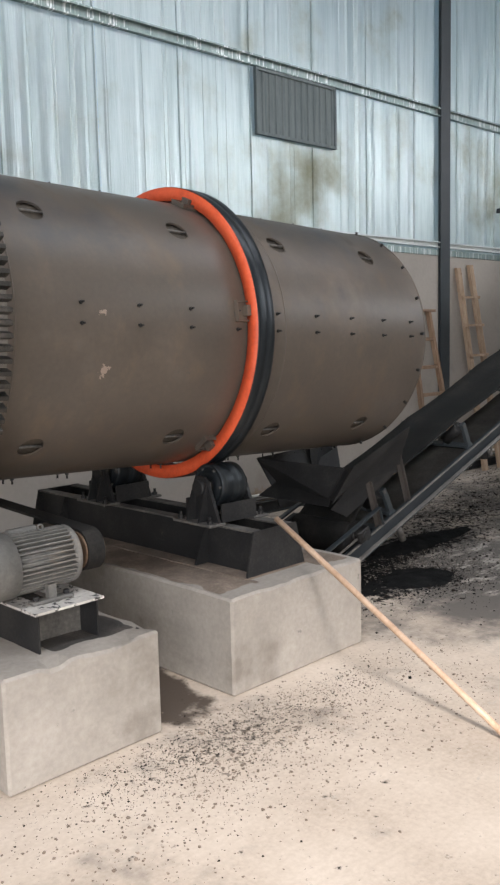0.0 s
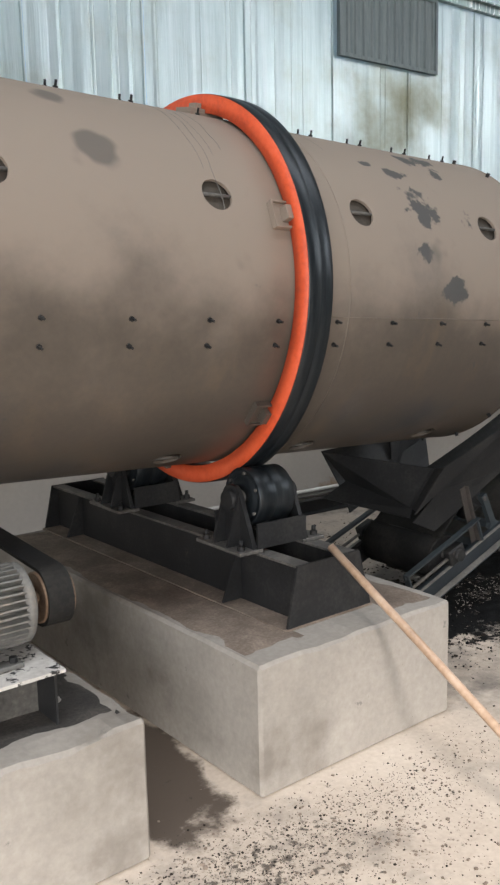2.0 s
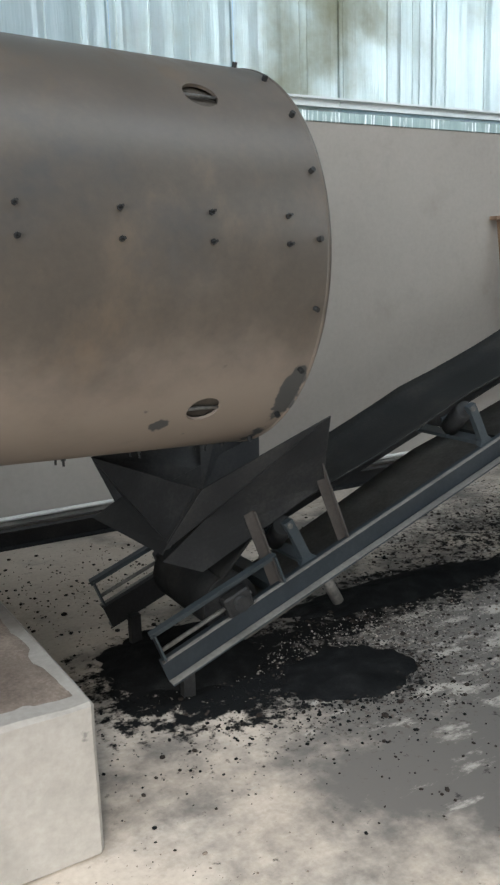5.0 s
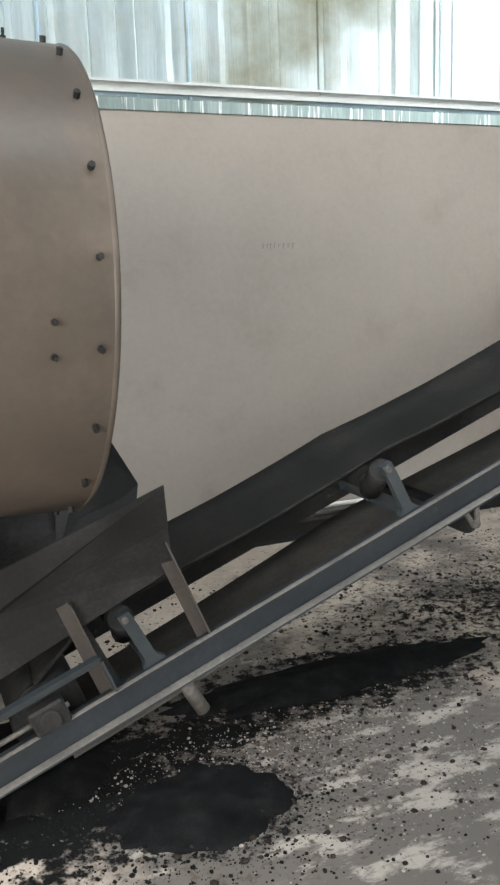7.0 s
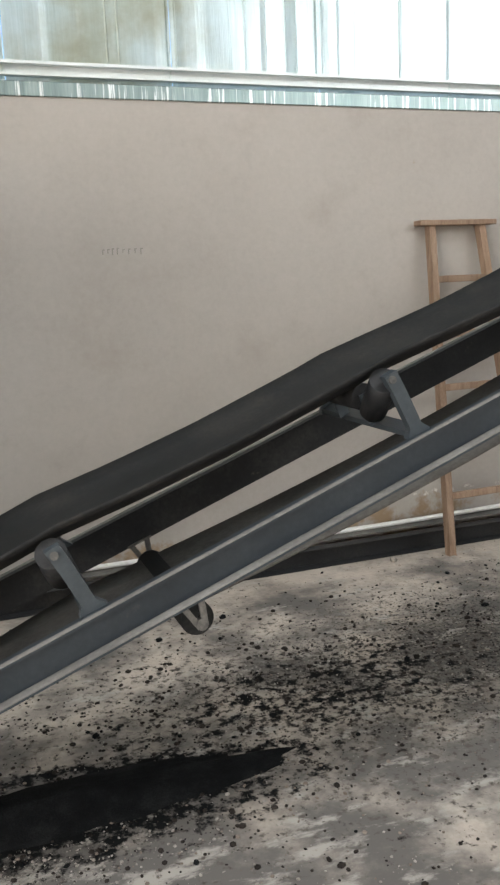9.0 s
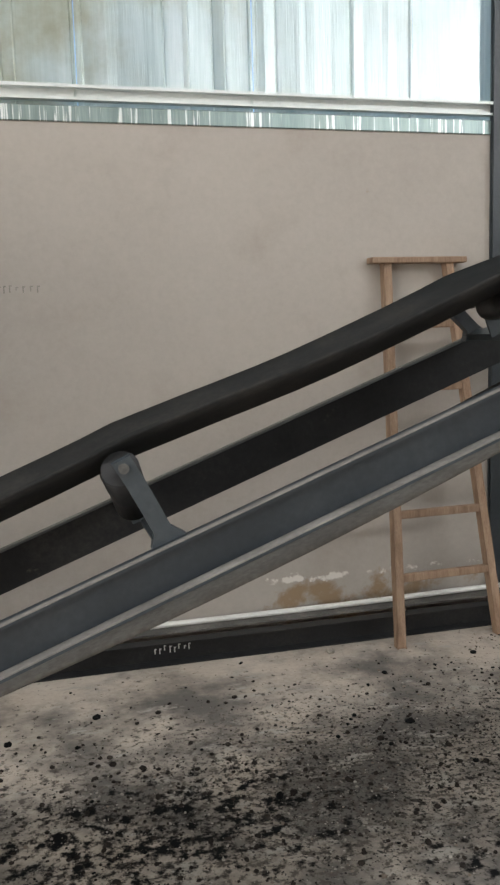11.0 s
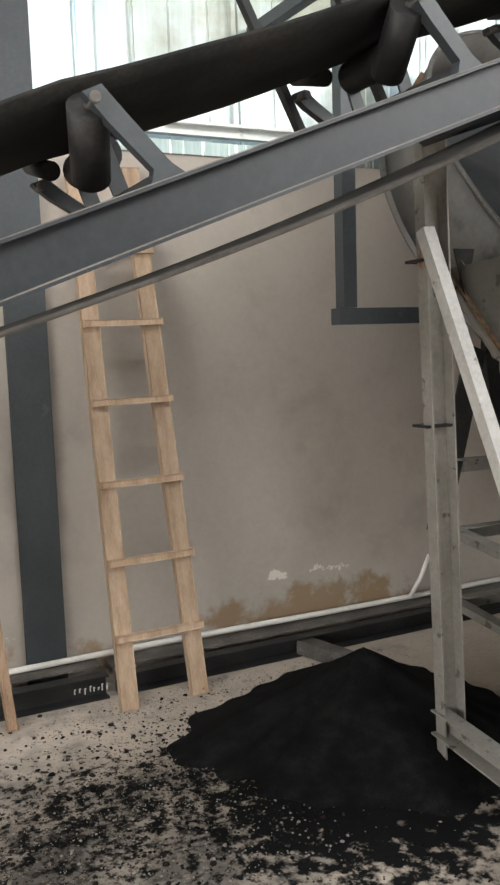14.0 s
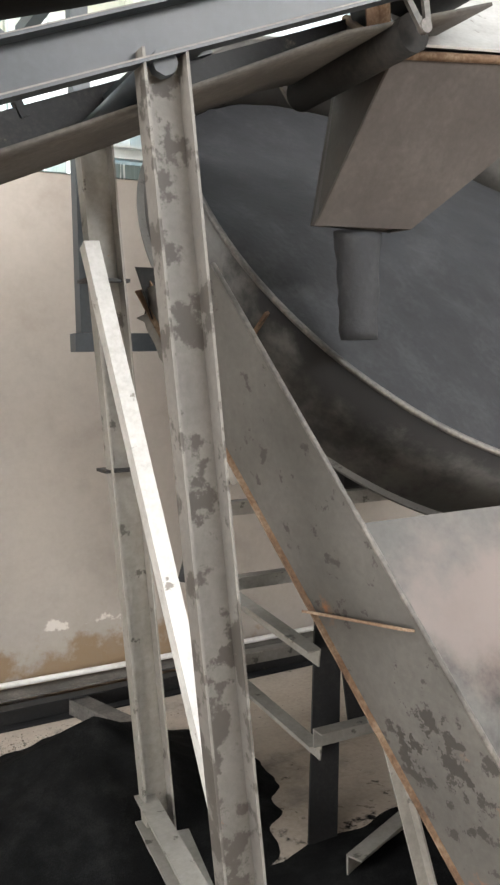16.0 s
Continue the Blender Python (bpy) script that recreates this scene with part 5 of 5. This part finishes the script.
hole = [o.verts.new(UP0.lerp(BK0, 0.62).lerp(UP1.lerp(BK1, 0.62), 0.1) + (UP1 - UP0).normalized() * 0.045 * math.cos(a) * (1 + 0.4 * noise.noise((math.cos(a) * 2, math.sin(a) * 2, 5))) + (BK0 - UP0).normalized() * 0.035 * math.sin(a) + Vector((-0.0065, -0.003, -0.003))) for a in (2 * math.pi * k / 20 for k in range(20))]
o.faces.new(hole)
bmesh.ops.solidify(o, geom=o.faces[:], thickness=0.002)
part("torn_hole", o, hollow_dark, side, "dark torn hole with rusty lip")
f = 0.55
s = B()
plate(s, [UP0.lerp(UP1, f) + Vector((-0.012, 0.02, 0)), BK0.lerp(BK1, f) + Vector((-0.012, 0, 0)), BK0.lerp(BK1, f) + Vector((-0.05, 0, 0.01)), UP0.lerp(UP1, f) + Vector((-0.05, 0.02, 0.01))], 0.007)
part("stiffener", s, rust_steel, side, "rusty welded stiffener")
s = B()
plate(s, [(11.15, 4.46, 1.22), (13.4, 4.46, 1.22), (13.4, 3.87, 0.24), (11.41, 3.87, 0.24)], 0.008)
part("bottom_plate", s, shaded_dirty_pan, cc)
s = B()
rag = []
for k in range(25):
    u = k / 24
    p = BK0.lerp(BK1, 0.04 + u * 0.3) + Vector((-0.004, 0.006, 0))
    w = 0.02 + 0.045 * abs(noise.noise((u * 9, 1.7, 0))) + 0.012 * noise.noise((u * 31, 0.4, 0))
    rag.append([p, p + Vector((-w, 0.02, -w * 0.5))])
merge(s, sheet(rag, 0.004))
part("torn_edge", s, grey_steel, side, "ragged torn plate edge")
s = B()
curl = []
for k in range(7):
    u = k / 6
    a = Vector((10.95, 4.84, 2.05)).lerp(Vector((10.91, 4.84, 1.88)), u)
    curl.append([a, a + Vector((-0.05, 0.0 + 0.01 * u, 0.0)), a + Vector((-0.13 + 0.1 * u, -0.04, -0.005 - 0.02 * u))])
merge(s, sheet(curl, 0.005))
part("torn_flap", s, belt_rubber, cc, "curled torn black rubber flap")
s = B()
beam(s, (11.42, 4.02, 0.0), (11.30, 4.16, 0.75), 0.04, 0.04, 0.006, "L", up=(0, 1, 0))
part("leg", s, grey_steel, cc, "rust-streaked leg")
s = B()
beam(s, (13.2, 4.02, 0.0), (13.2, 4.1, 0.6), 0.06, 0.06, 0.006, "L", up=(0, 1, 0))
part("leg", s, rust_steel, cc)
# stand under the pan
base = PM @ Vector((-PD - 0.26, 0, 0))
st = thing("pan_stand", Matrix.Translation((base.x, base.y, 0)), "welded dusty steel stand with cross bars under the pan", "machine stand")
for (xa, ya), (xb, yb) in (((12.15, 5.5), (12.1, 5.75)), ((11.45, 4.75), (11.9, 5.3)), ((13.3, 4.8), (12.9, 5.3)), ((13.3, 5.6), (12.9, 5.8))):
    s = B()
    beam(s, (xa, ya, 0), (xb, yb, 1.75), 0.12, 0.12, 0.01, "L", up=(1, 0, 0))
    part("leg", s, dark_steel, st)
for a, b, w_, mt in (((11.29, 5.5, 0.82), (11.62, 5.6, 1.68), 0.12, dark_steel), ((11.34, 5.5, 0.0), (11.34, 5.5, 0.84), 0.07, grey_steel), ((11.72, 5.52, 1.12), (11.72, 5.6, 1.7), 0.1, dark_steel)):
    s = B()
    beam(s, a, b, w_, w_, 0.01, "L", up=(1, 0, 0))
    part("leg", s, mt, st)
for za, ya in ((0.80, 5.5), (0.46, 5.5), (0.40, 4.76), (1.12, 5.55)):
    s = B()
    beam(s, (11.42, ya, za), (13.3, ya, za - 0.02), 0.06, 0.07, 0.006, "L")
    part("cross_bar", s, grey_steel, st)
for xa in (11.42, 12.15):
    for za in (0.45, 0.8):
        s = B()
        beam(s, (xa, 5.5, za), (xa + 0.05, 4.78, za - 0.12), 0.06, 0.07, 0.006, "L")
        part("cross_bar", s, grey_steel, st)
s = B()
rod(s, base, (base.x, base.y + 0.25, base.z - 0.3), 0.25, seg=24)
box(s, (base.x - 0.4, base.y - 0.15, 1.1), (base.x + 0.4, base.y + 0.35, 1.78), bevel=0.03)
part("gearbox", s, dark_steel, st)

# ---- trestle under the conveyor head ----
tr = thing("conveyor_trestle", pose(10.75, 4.4, 0), "chipped grey steel channel trestle under the conveyor head", "trestle")
s = B()
beam(s, (10.75, 3.985, 0.0), (10.595, 4.04, 2.40), 0.055, 0.108, 0.007, "C", up=(1, 0, 0), flip=-1)
part("post", s, flaking, tr, "flaking grey channel post")
s = B()
beam(s, (10.894, 4.942, 0.0), (10.683, 4.78, 2.42), 0.055, 0.104, 0.007, "C", up=(1, 0, 0), flip=-1)
post = part("post", s, grey_steel, tr, "dull grey channel post")
for za in (1.41, 2.0):
    s = B()
    f = za / 2.42
    c = Vector((10.894 - 0.211 * f, 4.942 - 0.162 * f, za))
    box(s, (c.x - 0.07, c.y - 0.045, za - 0.006), (c.x + 0.07, c.y + 0.045, za + 0.004))
    part("wire_tie", s, dark_steel, post)
s = B()
beam(s, (10.785, 3.95, 0.10), (10.66, 4.75, 2.10), 0.045, 0.048, 0.006, "B", up=(1, 0, 0))
part("brace", s, white_steel, tr, "white painted diagonal brace")
s = B()
beam(s, (10.875, 4.93, 0.22), (10.765, 3.99, 0.22), 0.07, 0.1, 0.007, "C", up=(0, 0, 1))
part("sill", s, grey_steel, tr)
s = B()
rod(s, (10.6, 4.0, 2.38), (10.64, 4.72, 2.40), 0.03, seg=8)
part("cap_bar", s, blue_steel, tr)
for a, b in (((10.945, 4.80, 0.13), (10.86, 4.35, 0.115)), ((11.38, 4.5, 0.06), (11.72, 4.64, 0.06))):
    s = B()
    beam(s, a, b, 0.06, 0.1, 0.007, "L")
    solid("steel_offcut", s, grey_steel, label="short grey steel angle lying in the black powder", category="steel section")
rl = thing("spare_roller", pose(12.2, 4.16, 0), "powder-covered grey steel roller lying under the catch chute", "roller")
s = B()
lathe(s, [(-0.4, 0.05), (-0.4, 0.15), (-0.385, 0.17), (0.5, 0.17), (0.515, 0.15), (0.515, 0.05)], 40, Matrix.Translation((12.2, 4.16, 0.17)))
part("shell", s, edge_steel, rl)
s = B()
rod(s, (11.72, 4.16, 0.17), (12.78, 4.16, 0.17), 0.03, seg=14)
part("axle", s, edge_steel, rl)
# bracket frame on the wall side
br = thing("pipe_bracket", pose(10.95, 5.66, 1.8), "dark blue-grey square tube bracket near the pan", "bracket")
s = B()
beam(s, (10.946, 5.71, 1.885), (10.955, 5.71, 3.4), 0.071, 0.071, kind="B", up=(0, 1, 0))
part("upright", s, blue_steel, br)
s = B()
beam(s, (10.885, 5.71, 1.845), (12.2, 5.71, 1.845), 0.075, 0.075, kind="B")
part("arm", s, blue_steel, br)
s = B()
beam(s, (10.955, 5.71, 3.36), (10.96, WALL + 0.01, 3.4), 0.06, 0.06, kind="B")
part("tie", s, blue_steel, br)
# chute at the conveyor head
ch = thing("discharge_chute", pose(11.6, 4.3, 2.3), "dusty brown steel discharge chute over the pan", "chute")
T0 = [(11.435, 4.28, 2.61), (11.545, 4.68, 2.87), (12.4, 4.68, 2.9), (12.35, 4.28, 2.71)]
T1 = [(11.35, 4.58, 2.17), (11.41, 4.70, 2.19), (11.74, 4.72, 2.19), (11.73, 4.58, 2.18)]
for k in range(4):
    s = B()
    j = (k + 1) % 4
    plate(s, [T0[k], T0[j], T1[j], T1[k]], 0.006)
    part("side_plate", s, chute_steel, ch)
s = B()
for k in range(4):
    rod(s, T0[k], T0[(k + 1) % 4], 0.014, seg=6)
part("rim", s, rust_steel, ch, "rusty top rim")
s = B()
beam(s, (11.40, 4.27, 2.60), (11.38, 4.27, 3.0), 0.05, 0.05, 0.006, "L", up=(0, 1, 0))
part("hanger", s, rust_steel, ch, "rusty hanger")
# tilted back plate; its white stands for the light it catches
cover = B()
plate(cover, [(11.47, 4.27, 2.64), (11.6, 4.62, 2.96), (12.6, 4.62, 3.06), (12.5, 4.27, 2.74)], 0.008)
part("cover", cover, white_steel, ch, "tilted back plate coloured white for the light it catches")
CH = Vector((11.56, 4.645, 2.15))
s = B()
rows2 = []
for k in range(12):
    f = k / 11
    rows2.append([(CH.x + 0.09 * math.cos(a) * (1 - 0.25 * f) + 0.012 * noise.noise((a, f * 6, 1)), CH.y + 0.05 * math.sin(a), CH.z + 0.02 - 0.36 * f) for a in (2 * math.pi * j / 14 for j in range(15))])
merge(s, sheet(rows2, 0.002))
solid("powder_stream", s, pan_feed, "stuff", "stream of black powder falling from the chute", "coal powder")


def motions():
    """The drum and its rollers turn."""
    speed = 53.56
    times = [0.5 * k for k in range(33)]
    walk(drum, [(t, DRUM @ pose(0, 0, 0, 0.47 + speed * t)) for t in times])
    ratio = 0.848 / RR
    fine = [0.2 * k for k in range(81)]
    for rl in rollers:
        m = rl.matrix_basis.copy()
        walk(rl, [(t, m @ pose(0, 0, 0, -speed * ratio * t)) for t in fine])


motions()
